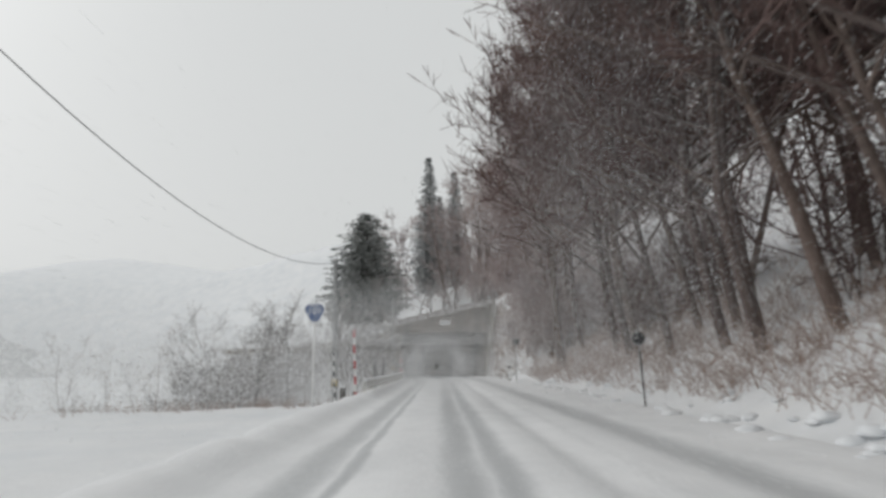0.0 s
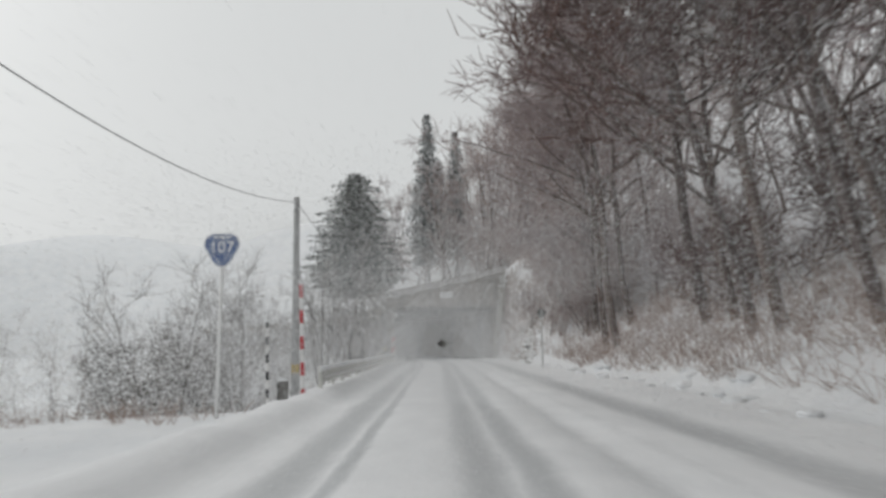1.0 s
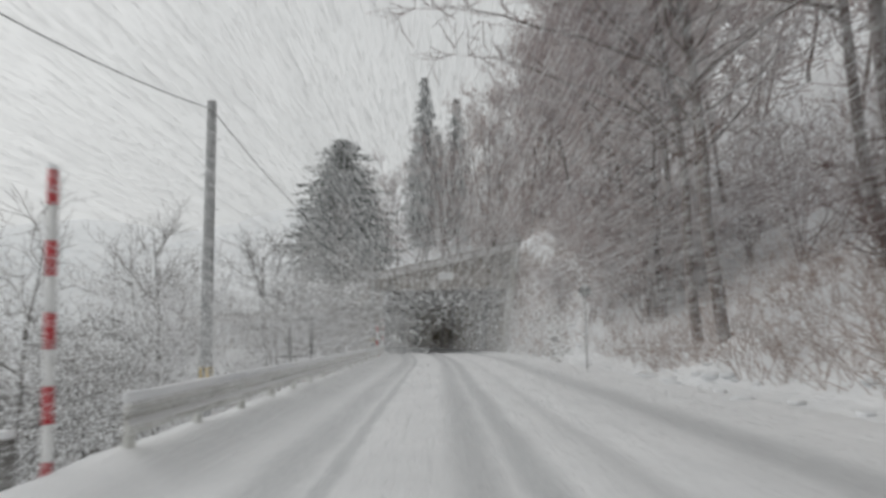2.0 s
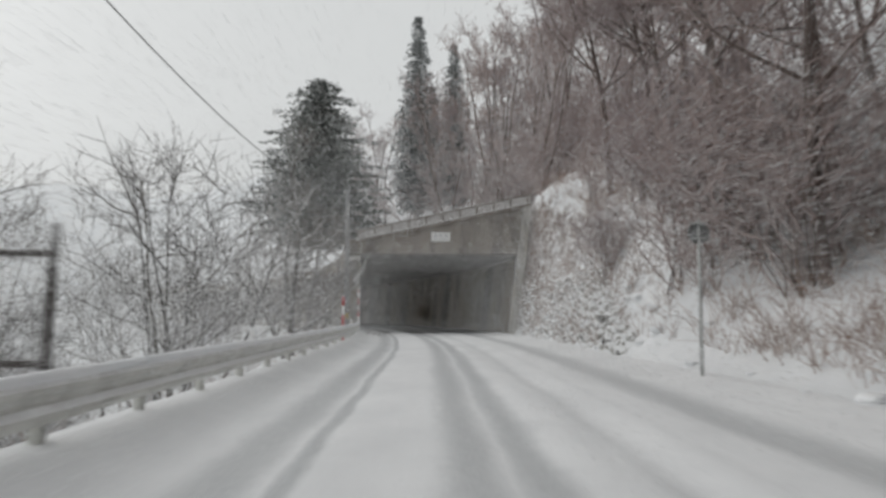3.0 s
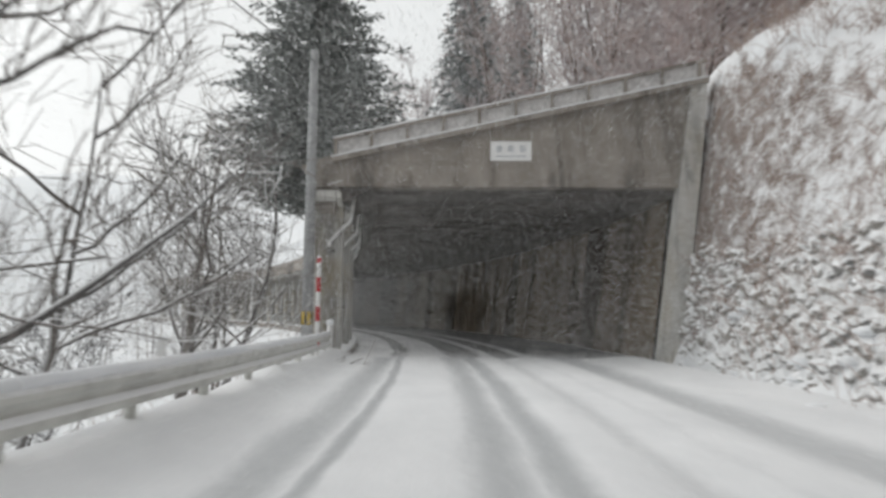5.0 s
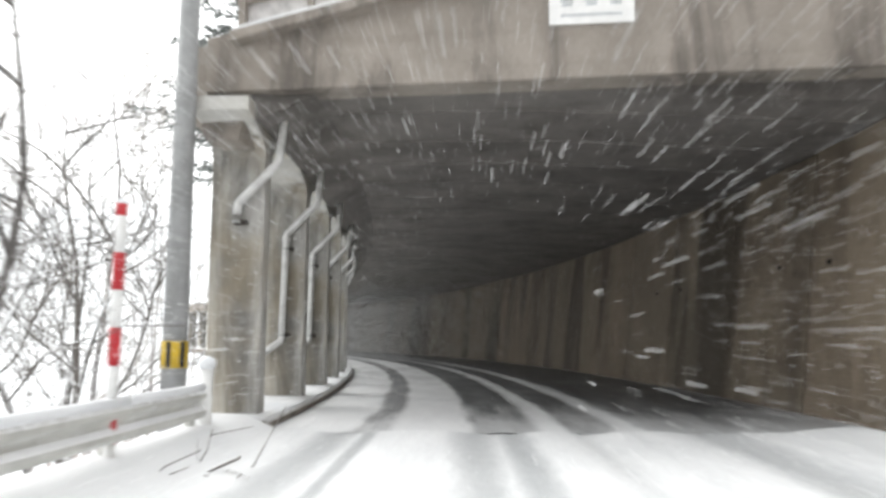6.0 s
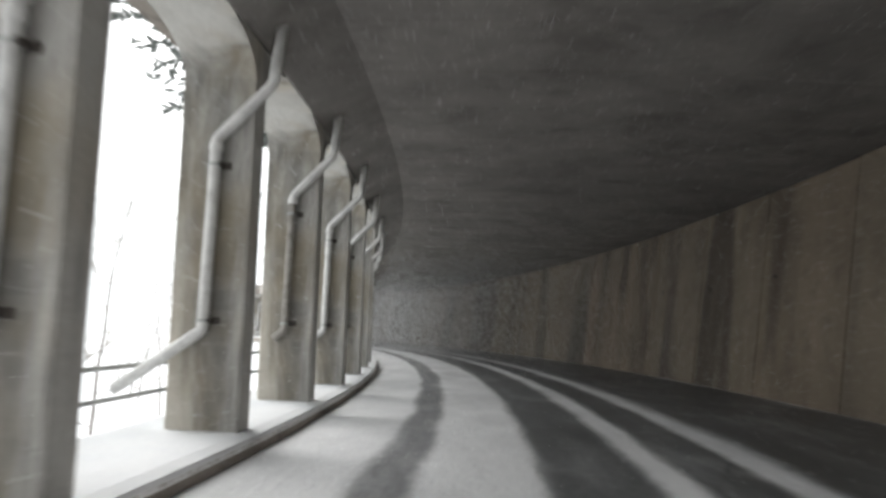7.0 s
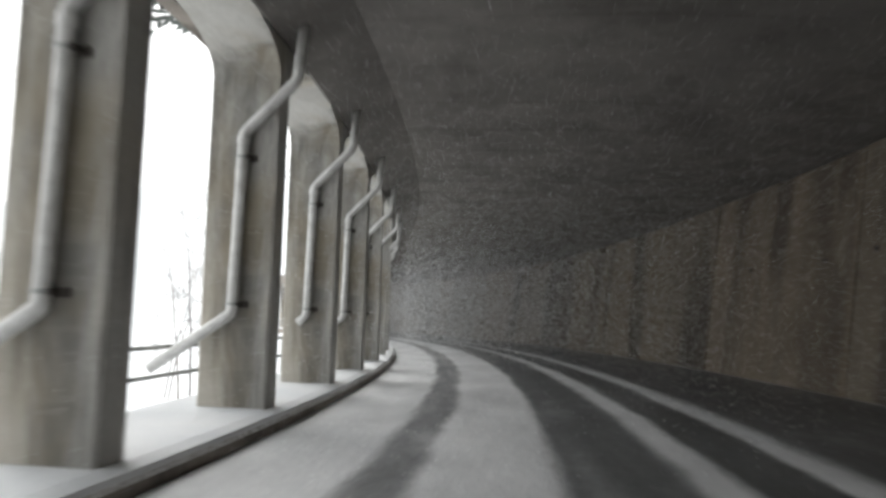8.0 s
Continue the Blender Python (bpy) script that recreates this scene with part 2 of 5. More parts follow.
# haze put into the colour: twigs of the farther hillside trees are paler
M_HAZEDBROWN = bark_material("snowy_hazed_brown_twigs", (0.32, 0.268, 0.262), (0.46, 0.4, 0.395), 0.6, 0.45)
M_HILLTWIG = bark_material("snowy_hazed_hill_twigs", (0.32, 0.268, 0.262), (0.45, 0.39, 0.383), 0.6, 0.45)
M_GREYBARK = bark_material("grey_bark_with_snow", (0.1, 0.095, 0.09), (0.21, 0.2, 0.19), 0.95, 0.12)
M_GREYTWIG = bark_material("grey_twigs_with_snow", (0.16, 0.15, 0.145), (0.26, 0.245, 0.235), 0.9, 0.35)
M_VALLEYTWIG = bark_material("pale_grey_twigs", (0.2, 0.195, 0.19), (0.31, 0.302, 0.295), 0.55, 0.5)
# fog put into the base colours of far valley trees and conifer trunks
M_HAZEDTWIG = bark_material("snowy_hazed_twigs", (0.36, 0.355, 0.35), (0.5, 0.495, 0.49), 0.7, 0.2)
M_HAZEDBARK = bark_material("snowy_hazed_bark", (0.24, 0.225, 0.22), (0.4, 0.385, 0.38), 0.7, 0.3)
# needles lightened, so the colour itself carries the haze before the cedars
M_NEEDLE = bark_material("snowy_hazed_needles", (0.2, 0.215, 0.21), (0.31, 0.33, 0.325), 0.45, 0.4)
M_PINE = bark_material("dark_pine_needles", (0.11, 0.125, 0.12), (0.2, 0.22, 0.21), 0.3, 0.6)
# the ridge's colour includes fog, kept a little below the sky's brightness
M_RIDGE = bark_material("hazed_snowy_forest", (0.46, 0.475, 0.48), (0.58, 0.595, 0.6), 0.4, 0.3)
M_JOINT = plain("dirty_joint_filler", (0.06, 0.052, 0.045), 0.9)
M_PANEL = plain("snow_caked_panel", (0.62, 0.6, 0.585), 0.8, vary=0.15)
M_GALV = plain("galvanised_steel", (0.46, 0.47, 0.46), 0.5, 0.35, snow=0.0)
M_RAIL = plain("weathered_guard_rail", (0.6, 0.6, 0.56), 0.55, 0.0, snow=1.0, scale=2.0)
M_POLE = plain("concrete_pole", (0.33, 0.335, 0.335), 0.8, scale=3.0)
M_YELLOW = plain("yellow_band", (0.62, 0.42, 0.03), 0.5)
M_BLACK = plain("black_paint", (0.025, 0.025, 0.028), 0.5)
M_RED = plain("red_reflective_paint", (0.55, 0.035, 0.045), 0.45)
M_WHITE = plain("white_paint", (0.84, 0.84, 0.83), 0.5, vary=0.05)
M_BLUE = plain("blue_sign_face", (0.045, 0.11, 0.3), 0.4)
M_WOOD = plain("dark_weathered_timber", (0.075, 0.065, 0.06), 0.85, snow=0.9)
M_PIPE = plain("grey_drain_pipe", (0.7, 0.7, 0.685), 0.45, snow=0.0)
M_DULLPIPE = plain("dull_grey_pipe", (0.36, 0.34, 0.31), 0.7, vary=0.2)
M_CLIP = plain("rusty_clip_steel", (0.07, 0.06, 0.052), 0.7, vary=0.2)
M_DARKSTONE = plain("dark_marker_stone", (0.14, 0.135, 0.125), 0.9, snow=1.0)
M_SIGNBACK = plain("dull_sign_back", (0.2, 0.2, 0.2), 0.6)
M_CABLE = plain("black_cable", (0.05, 0.05, 0.055), 0.6)
M_BRUSH = bark_material("dry_brown_stems", (0.26, 0.2, 0.175), (0.42, 0.345, 0.31), 0.75, 0.4)


# ---- mesh helpers ----
def mesh_ob(name, verts, faces, material, parent=None, label="", smooth=False, uvs=None):
    me = bpy.data.meshes.new(name)
    me.from_pydata(verts, [], faces)
    if uvs is not None:
        layer = me.uv_layers.new(name="UVMap")
        idx = np.empty(len(me.loops), dtype=np.int32)
        me.loops.foreach_get("vertex_index", idx)
        layer.data.foreach_set("uv", np.asarray(uvs, dtype=np.float32)[idx].ravel())
    if material:
        me.materials.append(material)
    if smooth:
        me.shade_smooth()
    me.update()
    ob = new(name, me)
    if parent:
        ob.parent = parent
    if label:
        tagged(ob, label)
    return ob


def part(name, bm, material, parent, label="", smooth=False):
    me = bpy.data.meshes.new(name)
    bm.normal_update()
    bm.to_mesh(me)
    bm.free()
    me.materials.append(material)
    if smooth:
        me.shade_smooth()
    ob = new(name, me)
    if parent:
        ob.parent = parent
    if label:
        tagged(ob, label)
    return ob


def empty(name, x=0, y=0, z=0, rz=0):
    ob = new(name)
    ob.matrix_basis = pose(x, y, z, 0, 0, rz)
    ob.empty_display_size = 0.3
    return ob


def box(bm, x0, x1, y0, y1, z0, z1, bevel=0.0, m=None):
    geo = bmesh.ops.create_cube(bm, size=1.0)
    vs = geo["verts"]
    for v in vs:
        v.co = Vector((x0 + (v.co.x + 0.5) * (x1 - x0), y0 + (v.co.y + 0.5) * (y1 - y0), z0 + (v.co.z + 0.5) * (z1 - z0)))
        if m is not None:
            v.co = m @ v.co
    if bevel:
        es = list({e for v in vs for e in v.link_edges})
        bmesh.ops.bevel(bm, geom=es, offset=bevel, segments=2, affect="EDGES", profile=0.5)
    return bm


def tube(points, radii, sides=8, cap=True):
    """Vertices and faces of a tapered tube along points."""
    pts = [Vector(p) for p in points]
    verts, faces = [], []
    ref = None
    for i, p in enumerate(pts):
        d = (pts[min(i + 1, len(pts) - 1)] - pts[max(i - 1, 0)]).normalized()
        if ref is None:
            ref = d.orthogonal().normalized()
        ref = (ref - d * ref.dot(d)).normalized()
        side = d.cross(ref)
        for k in range(sides):
            a = 2 * math.pi * k / sides
            verts.append(p + (ref * math.cos(a) + side * math.sin(a)) * radii[i])
    for i in range(len(pts) - 1):
        for k in range(sides):
            a, b = i * sides + k, i * sides + (k + 1) % sides
            faces.append((a, b, b + sides, a + sides))
    if cap:
        faces.append(tuple(range(sides))[::-1])
        faces.append(tuple(range((len(pts) - 1) * sides, len(pts) * sides)))
    return verts, faces


def tube_ob(name, points, radii, material, parent=None, sides=10, label=""):
    if not isinstance(radii, (list, tuple)):
        radii = [radii] * len(points)
    v, f = tube(points, radii, sides)
    ob = mesh_ob(name, v, f, material, parent, label, smooth=False)
    for p in ob.data.polygons:
        p.use_smooth = len(p.vertices) == 4
    return ob


# ---- the road's line: straight, a slight bend to the left up to the gallery's mouth, then a tighter one inside ----
EASE_START, EASE_RADIUS = -23.8, 227.0
BEND_START, RADIUS = 0.65, 121.0
MOUTH_TURN = -EASE_START / EASE_RADIUS
MOUTH = Vector((-EASE_RADIUS * (1 - math.cos(MOUTH_TURN)), EASE_START + EASE_RADIUS * math.sin(MOUTH_TURN), 0))


def along(s, lat, z=0.0):
    """A place at s metres along the road and lat metres to the right of the lane line."""
    if s <= 0:
        a = max(s - EASE_START, 0.0) / EASE_RADIUS
        x, y = -EASE_RADIUS * (1 - math.cos(a)), min(s, EASE_START) + EASE_RADIUS * math.sin(a)
        return Vector((x + lat * math.cos(a), y + lat * math.sin(a), z))
    a = max(s - BEND_START, 0.0) / RADIUS
    x, y = -RADIUS * (1 - math.cos(a)) + lat * math.cos(a), min(s, BEND_START) + RADIUS * math.sin(a) + lat * math.sin(a)
    c, k = math.cos(MOUTH_TURN), math.sin(MOUTH_TURN)
    return Vector((MOUTH.x + x * c - y * k, MOUTH.y + x * k + y * c, z))


def heading(s):
    if s <= 0:
        return max(s - EASE_START, 0.0) / EASE_RADIUS
    return MOUTH_TURN + max(s - BEND_START, 0.0) / RADIUS


def lateral(x, y):
    """s and lat of a place."""
    if y <= EASE_START:
        return y, x
    a = math.atan2(y - EASE_START, x + EASE_RADIUS)
    if a < MOUTH_TURN:
        return EASE_START + a * EASE_RADIUS, math.hypot(x + EASE_RADIUS, y - EASE_START) - EASE_RADIUS
    c, k = math.cos(MOUTH_TURN), math.sin(MOUTH_TURN)
    dx, dy = x - MOUTH.x, y - MOUTH.y
    gx, gy = dx * c + dy * k, dy * c - dx * k
    if gy <= BEND_START:
        return max(gy, 0.001), gx
    a = min(math.atan2(gy - BEND_START, gx + RADIUS), 1.4)
    return BEND_START + a * RADIUS, math.hypot(gx + RADIUS, gy - BEND_START) - RADIUS


def step(v, lo, hi):
    k = min(max((v - lo) / (hi - lo), 0.0), 1.0)
    return k * k * (3 - 2 * k)


GALLERY_LENGTH = 92.0


def wall_inner(s):
    """The foot of the retaining wall, metres to the right of the lane line."""
    return 5.95



def height(x, y):
    """The ground: flat along the road, a snowy field and then a valley on one side, a wooded hill on the other."""
    s, u = lateral(x, y)
    if s <= 0.15:
        u = x + (1.2 * step(s, -5, 0.1) if x < -2 else 0.0)
    rough = 0.10 * noise.noise((x * 0.5, y * 0.5, 0)) + 0.35 * noise.noise((x * 0.12, y * 0.12, 3.0))
    if u > 4.6:
        cut = step(s, -31, -18)
        gentle = 5.7 + 0.35 * noise.noise((0, s * 0.25, 7))
        z0 = max(u - gentle, 0.0)
        hill_a = 0.12 * step(u, 4.8, 5.7) + 0.62 * z0
        k = 5.15
        steep = max(u - k, 0.0)
        top = 5.2 + 2.8 * step(s, -14, -1)
        pitch = 2.4 + 4.5 * step(s, -7, -0.4)
        hill_b = min(steep * pitch, top) + max(steep - top / pitch, 0.0) * 0.7
        z = hill_a * (1 - cut) + hill_b * cut
        if s > 0.15:
            back = wall_inner(s) + 1.9
            z = 7.6 + 0.85 * max(u - back - 0.4, 0) if u > back else -0.05
        z = min(z, (24 + 14 * noise.noise((x * 0.012, y * 0.012, 9)) if s > 30 else 60) + 0.1 * z)
        return z + rough * step(u, 5.2, 8) * (0.5 + 0.12 * min(z, 8))
    if u < -2.6:
        drop = max(-u - 3.5, 0.0)
        slope = max(-0.55 * drop, -9.0) + rough * step(-u, 4, 7) - 0.02
        if s < -30:
            field = -0.12 * step(-u, 2.6, 4.5) + 0.12 * noise.noise((x * 0.25, y * 0.25, 5)) * step(-u, 3, 5)
            edge = -50.5 + 2.0 * noise.noise((x * 0.15, 0, 2)) + 0.12 * (u + 4)
            drop = step(s, edge, edge + 5) * step(-u, 3.3, 6.0)
            field -= 2.6 * drop + 6 * step(s, edge + 3, edge + 40) * step(-u, 5, 25) + 5 * step(-u, 30, 90)
            return field + (slope - field) * step(s, -49, -31)
        return slope
    return -0.05


def axis(points):
    out = []
    for a, b, d in points:
        out += list(np.arange(a, b, d))
    return out + [points[-1][1]]


xs = axis([(-700, -200, 50), (-200, -60, 10), (-60, -34, 2.0), (-34, -20, 0.8), (-20, -3, 0.5), (-3, 4, 1.0), (4, 12, 0.25), (12, 30, 0.8), (30, 80, 4), (80, 400, 40)])
ys = axis([(-400, -120, 40), (-120, -84, 4), (-84, -2, 0.6), (-2, 2, 0.2), (2, 80, 0.9), (80, 140, 5), (140, 700, 56)])
gv = [(x, y, height(x, y)) for y in ys for x in xs]
nx = len(xs)
gf = [(j * nx + i, j * nx + i + 1, (j + 1) * nx + i + 1, (j + 1) * nx + i) for j in range(len(ys) - 1) for i in range(nx - 1)]
ground = tagged(mesh_ob("ground", gv, gf, M_GROUND, smooth=True), "snow-covered ground rising into a wooded hillside", "ground", kind="structure")

# ---- road ----
def road_strip(name, s0, s1, ds, lats, relief, material, label):
    verts, uvs, faces = [], [], []
    n = max(int((s1 - s0) / ds), 1)
    for j in range(n + 1):
        s = s0 + (s1 - s0) * j / n
        for l in lats:
            verts.append(along(s, l, relief(s, l)))
            uvs.append((l, s))
    w = len(lats)
    for j in range(n):
        for i in range(w - 1):
            faces.append((j * w + i, j * w + i + 1, (j + 1) * w + i + 1, (j + 1) * w + i))
    return tagged(mesh_ob(name, verts, faces, material, smooth=True, uvs=uvs), label, "road", kind="structure")


def snow_relief(s, l):
    tracks = max(math.exp(-((l - c) / w) ** 2) for c, w in ((-1.3, 0.42), (0.64, 0.45), (1.85, 0.35), (3.5, 0.5)))
    edge = step(abs(l - 1.2), 3.2, 4.3)
    berm = 0.2 * step(-l, 2.15, 2.75) * (0.7 + 0.5 * noise.noise((0, s * 0.6, 8)))
    return 0.05 * (1 - tracks) + 0.07 * edge + berm + 0.025 * noise.noise((l * 1.5, s * 0.3, 1)) - 0.12 * step(l, 5.4, 5.9) - 0.35 * step(-l, 3.1, 3.5)


road_strip("road", -150, 0.0, 0.75, list(np.arange(-3.5, 5.95, 0.15)), snow_relief, M_ROAD, "two-lane road under packed snow with slushy wheel tracks")
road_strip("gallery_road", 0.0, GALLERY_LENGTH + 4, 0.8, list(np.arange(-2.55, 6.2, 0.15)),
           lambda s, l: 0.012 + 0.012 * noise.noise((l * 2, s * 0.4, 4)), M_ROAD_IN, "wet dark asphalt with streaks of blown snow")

# ---- snow gallery ----
FIRST_COLUMN, BAY, COLUMNS = 1.06, 3.38, 27
COL_IN, COL_OUT = -2.71, -3.49
COL_FRONT, COL_BACK = -0.4, -0.03
SILL, SPRING, BEAM_BASE, CEILING = 0.19, 3.92, 4.34, 4.62
LEDGE_IN = -2.48


def sweep(name, profile, s0, s1, ds, material, label, category="", closed=True, parent=None):
    """A profile of (lat, z) drawn along the road."""
    n = max(int((s1 - s0) / ds), 1)
    verts, faces, k = [], [], len(profile(s0) if callable(profile) else profile)
    for j in range(n + 1):
        s = s0 + (s1 - s0) * j / n
        verts += [along(s, l, z) for l, z in (profile(s) if callable(profile) else profile)]
    for j in range(n):
        for i in range(k if closed else k - 1):
            a, b = j * k + i, j * k + (i + 1) % k
            faces.append((a, a + k, b + k, b))
    if closed:
        faces.append(tuple(range(k)))
        faces.append(tuple(range(n * k, (n + 1) * k))[::-1])
    ob = mesh_ob(name, verts, faces, material, parent)
    bm = bmesh.new()
    bm.from_mesh(ob.data)
    bmesh.ops.recalc_face_normals(bm, faces=bm.faces)
    bm.to_mesh(ob.data)
    bm.free()
    return tagged(ob, label, category, kind="structure") if label else ob


def wall_lat(z, s=0.0):
    return wall_inner(s) + 0.12 * z


def jamb_x(z):
    """The leaning right edge of the portal's mouth."""
    return 4.66 + 0.12 * z


END = GALLERY_LENGTH
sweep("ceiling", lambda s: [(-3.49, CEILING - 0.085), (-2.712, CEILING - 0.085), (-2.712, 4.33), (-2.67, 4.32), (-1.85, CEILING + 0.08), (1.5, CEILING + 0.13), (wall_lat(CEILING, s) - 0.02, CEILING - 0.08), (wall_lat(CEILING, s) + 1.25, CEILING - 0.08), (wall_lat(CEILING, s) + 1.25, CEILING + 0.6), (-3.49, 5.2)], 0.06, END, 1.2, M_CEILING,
      "dark concrete gallery ceiling", "ceiling")
wall = sweep("wall_right", lambda s: [(wall_lat(-0.1, s) + 0.06, -0.1), (wall_lat(CEILING - 0.06, s) + 0.06, CEILING - 0.06), (wall_lat(CEILING, s) + 1.2, CEILING - 0.06), (wall_lat(CEILING, s) + 1.2, -0.1)], 0.06, END, 1.2, M_JOINT,
             "tall leaning concrete retaining wall with dark water streaks", "wall")
rnd = random.Random(13)
s = -0.78
while s < END - 3:
    a, b = max(s + 0.02, 0.06), s + 3.36
    lip, off = CEILING - 0.085 - rnd.uniform(0.0, 0.05), rnd.uniform(0.0, 0.025)
    sweep("wall_panel", [(wall_lat(-0.1) - off, -0.1), (wall_lat(lip - 0.02) - off, lip - 0.02), (wall_lat(lip) - off + 0.02, lip), (wall_lat(lip) + 0.062, lip), (wall_lat(-0.1) + 0.062, -0.1)], a, b, 0.9, M_WALL, "", parent=wall)
    s += 3.38
s = 2.0
while s < END - 10:
    z = 2.55 + rnd.uniform(-0.05, 0.05)
    tube_ob("weep_pipe", [along(s, wall_lat(z) - 0.055, z - 0.01), along(s, wall_lat(z) + 0.05, z)], 0.045, M_JOINT, wall, 8)
    s += rnd.choice((1.69, 3.38, 5.07))
joint_v, joint_f = [], []
s = 1.0
while s < END:
    o = len(joint_v)
    w = 0.05 if int(s * 10) % 3 else 0.09
    for d, dz in ((-w, 0.0), (-w * 0.6, -0.018), (w * 0.6, -0.018), (w, 0.0)):
        joint_v += [along(s + d, -1.84, CEILING + 0.085 + dz), along(s + d, 1.5, CEILING + 0.13 + dz), along(s + d, wall_lat(CEILING, s) - 0.03, CEILING - 0.075 + dz)]
    joint_f += [(o + 3 * i + j, o + 3 * i + j + 1, o + 3 * i + j + 4, o + 3 * i + j + 3) for i in range(3) for j in range(2)]
    s += 1.69
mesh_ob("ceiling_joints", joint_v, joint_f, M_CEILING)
tagged(bpy.data.objects["ceiling_joints"], "shallow concrete ridges across the ceiling", "joint", kind="structure")
sweep("ledge", [(COL_OUT - 0.5, -0.3), (COL_OUT - 0.5, 0.13), (LEDGE_IN - 0.03, 0.13), (LEDGE_IN, 0.1), (LEDGE_IN, -0.3)], 0.3, END, 1.2, M_PORTAL,
      "raised concrete kerb ledge along the columns", "kerb")
sweep("ledge_snow", [(COL_OUT - 0.5, 0.13), (COL_OUT - 0.45, 0.21), (LEDGE_IN - 0.2, 0.19), (LEDGE_IN - 0.06, 0.165), (LEDGE_IN - 0.035, 0.13)], 0.3, END, 0.8, M_SNOW,
      "drifted snow lying on the kerb ledge", "snow")


def column_mesh(near=None):
    """A column whose haunches curve into the beam above, in its own frame: x across, y along the road; near is the beam's reach towards the portal."""
    bm = bmesh.new()
    clear = (BAY - (COL_BACK - COL_FRONT)) / 2
    near = clear if near is None else near
    reach, rise, steps = 1.15, BEAM_BASE - SPRING, 5
    arc = [(reach * (1 - math.cos(a)), SPRING + rise * math.sin(a)) for a in [math.pi / 2 * i / steps for i in range(1, steps + 1)]]
    top = CEILING - 0.083
    prof = [(COL_FRONT, SILL - 0.1), (COL_BACK, SILL - 0.1), (COL_BACK, SPRING)]
    prof += [(COL_BACK + y, z) for y, z in arc] + [(COL_BACK + clear, BEAM_BASE + 0.01), (COL_BACK + clear, top)]
    prof += [(COL_FRONT - near, top), (COL_FRONT - near, BEAM_BASE + 0.01)]
    prof += [(COL_FRONT - y, z) for y, z in arc[::-1] if y < near] + [(COL_FRONT, SPRING)]
    front = [bm.verts.new((COL_IN, y, z)) for y, z in prof]
    back = [bm.verts.new((COL_OUT, y, z)) for y, z in prof]
    bm.faces.new(front)
    bm.faces.new(back[::-1])
    for i in range(len(prof)):
        j = (i + 1) % len(prof)
        bm.faces.new((front[i], back[i], back[j], front[j]))
    bmesh.ops.recalc_face_normals(bm, faces=bm.faces)
    corners = [e for e in bm.edges if abs(e.verts[0].co.z - e.verts[1].co.z) > 2]
    bmesh.ops.bevel(bm, geom=corners, offset=0.025, segments=1, affect="EDGES")
    bmesh.ops.triangulate(bm, faces=[f for f in bm.faces if len(f.verts) > 4])
    return bm


def bent_pipe(points, radius):
    """Rounds the corners of a pipe's run a little."""
    pts = [Vector(p) for p in points]
    out = [pts[0]]
    for a, b, c in zip(pts, pts[1:], pts[2:]):
        r = 0.55 * radius
        out += [b + (a - b).normalized() * r, b + ((a - b).normalized() + (c - b).normalized()) * r * 0.2, b + (c - b).normalized() * r]
    return out + [pts[-1]]


PIPE_Y = COL_FRONT - 0.08
ELBOW_TOP, ELBOW_MID, ELBOW_LOW = (-2.49, 3.83), (-3.07, 3.22), (-3.11, 1.22)


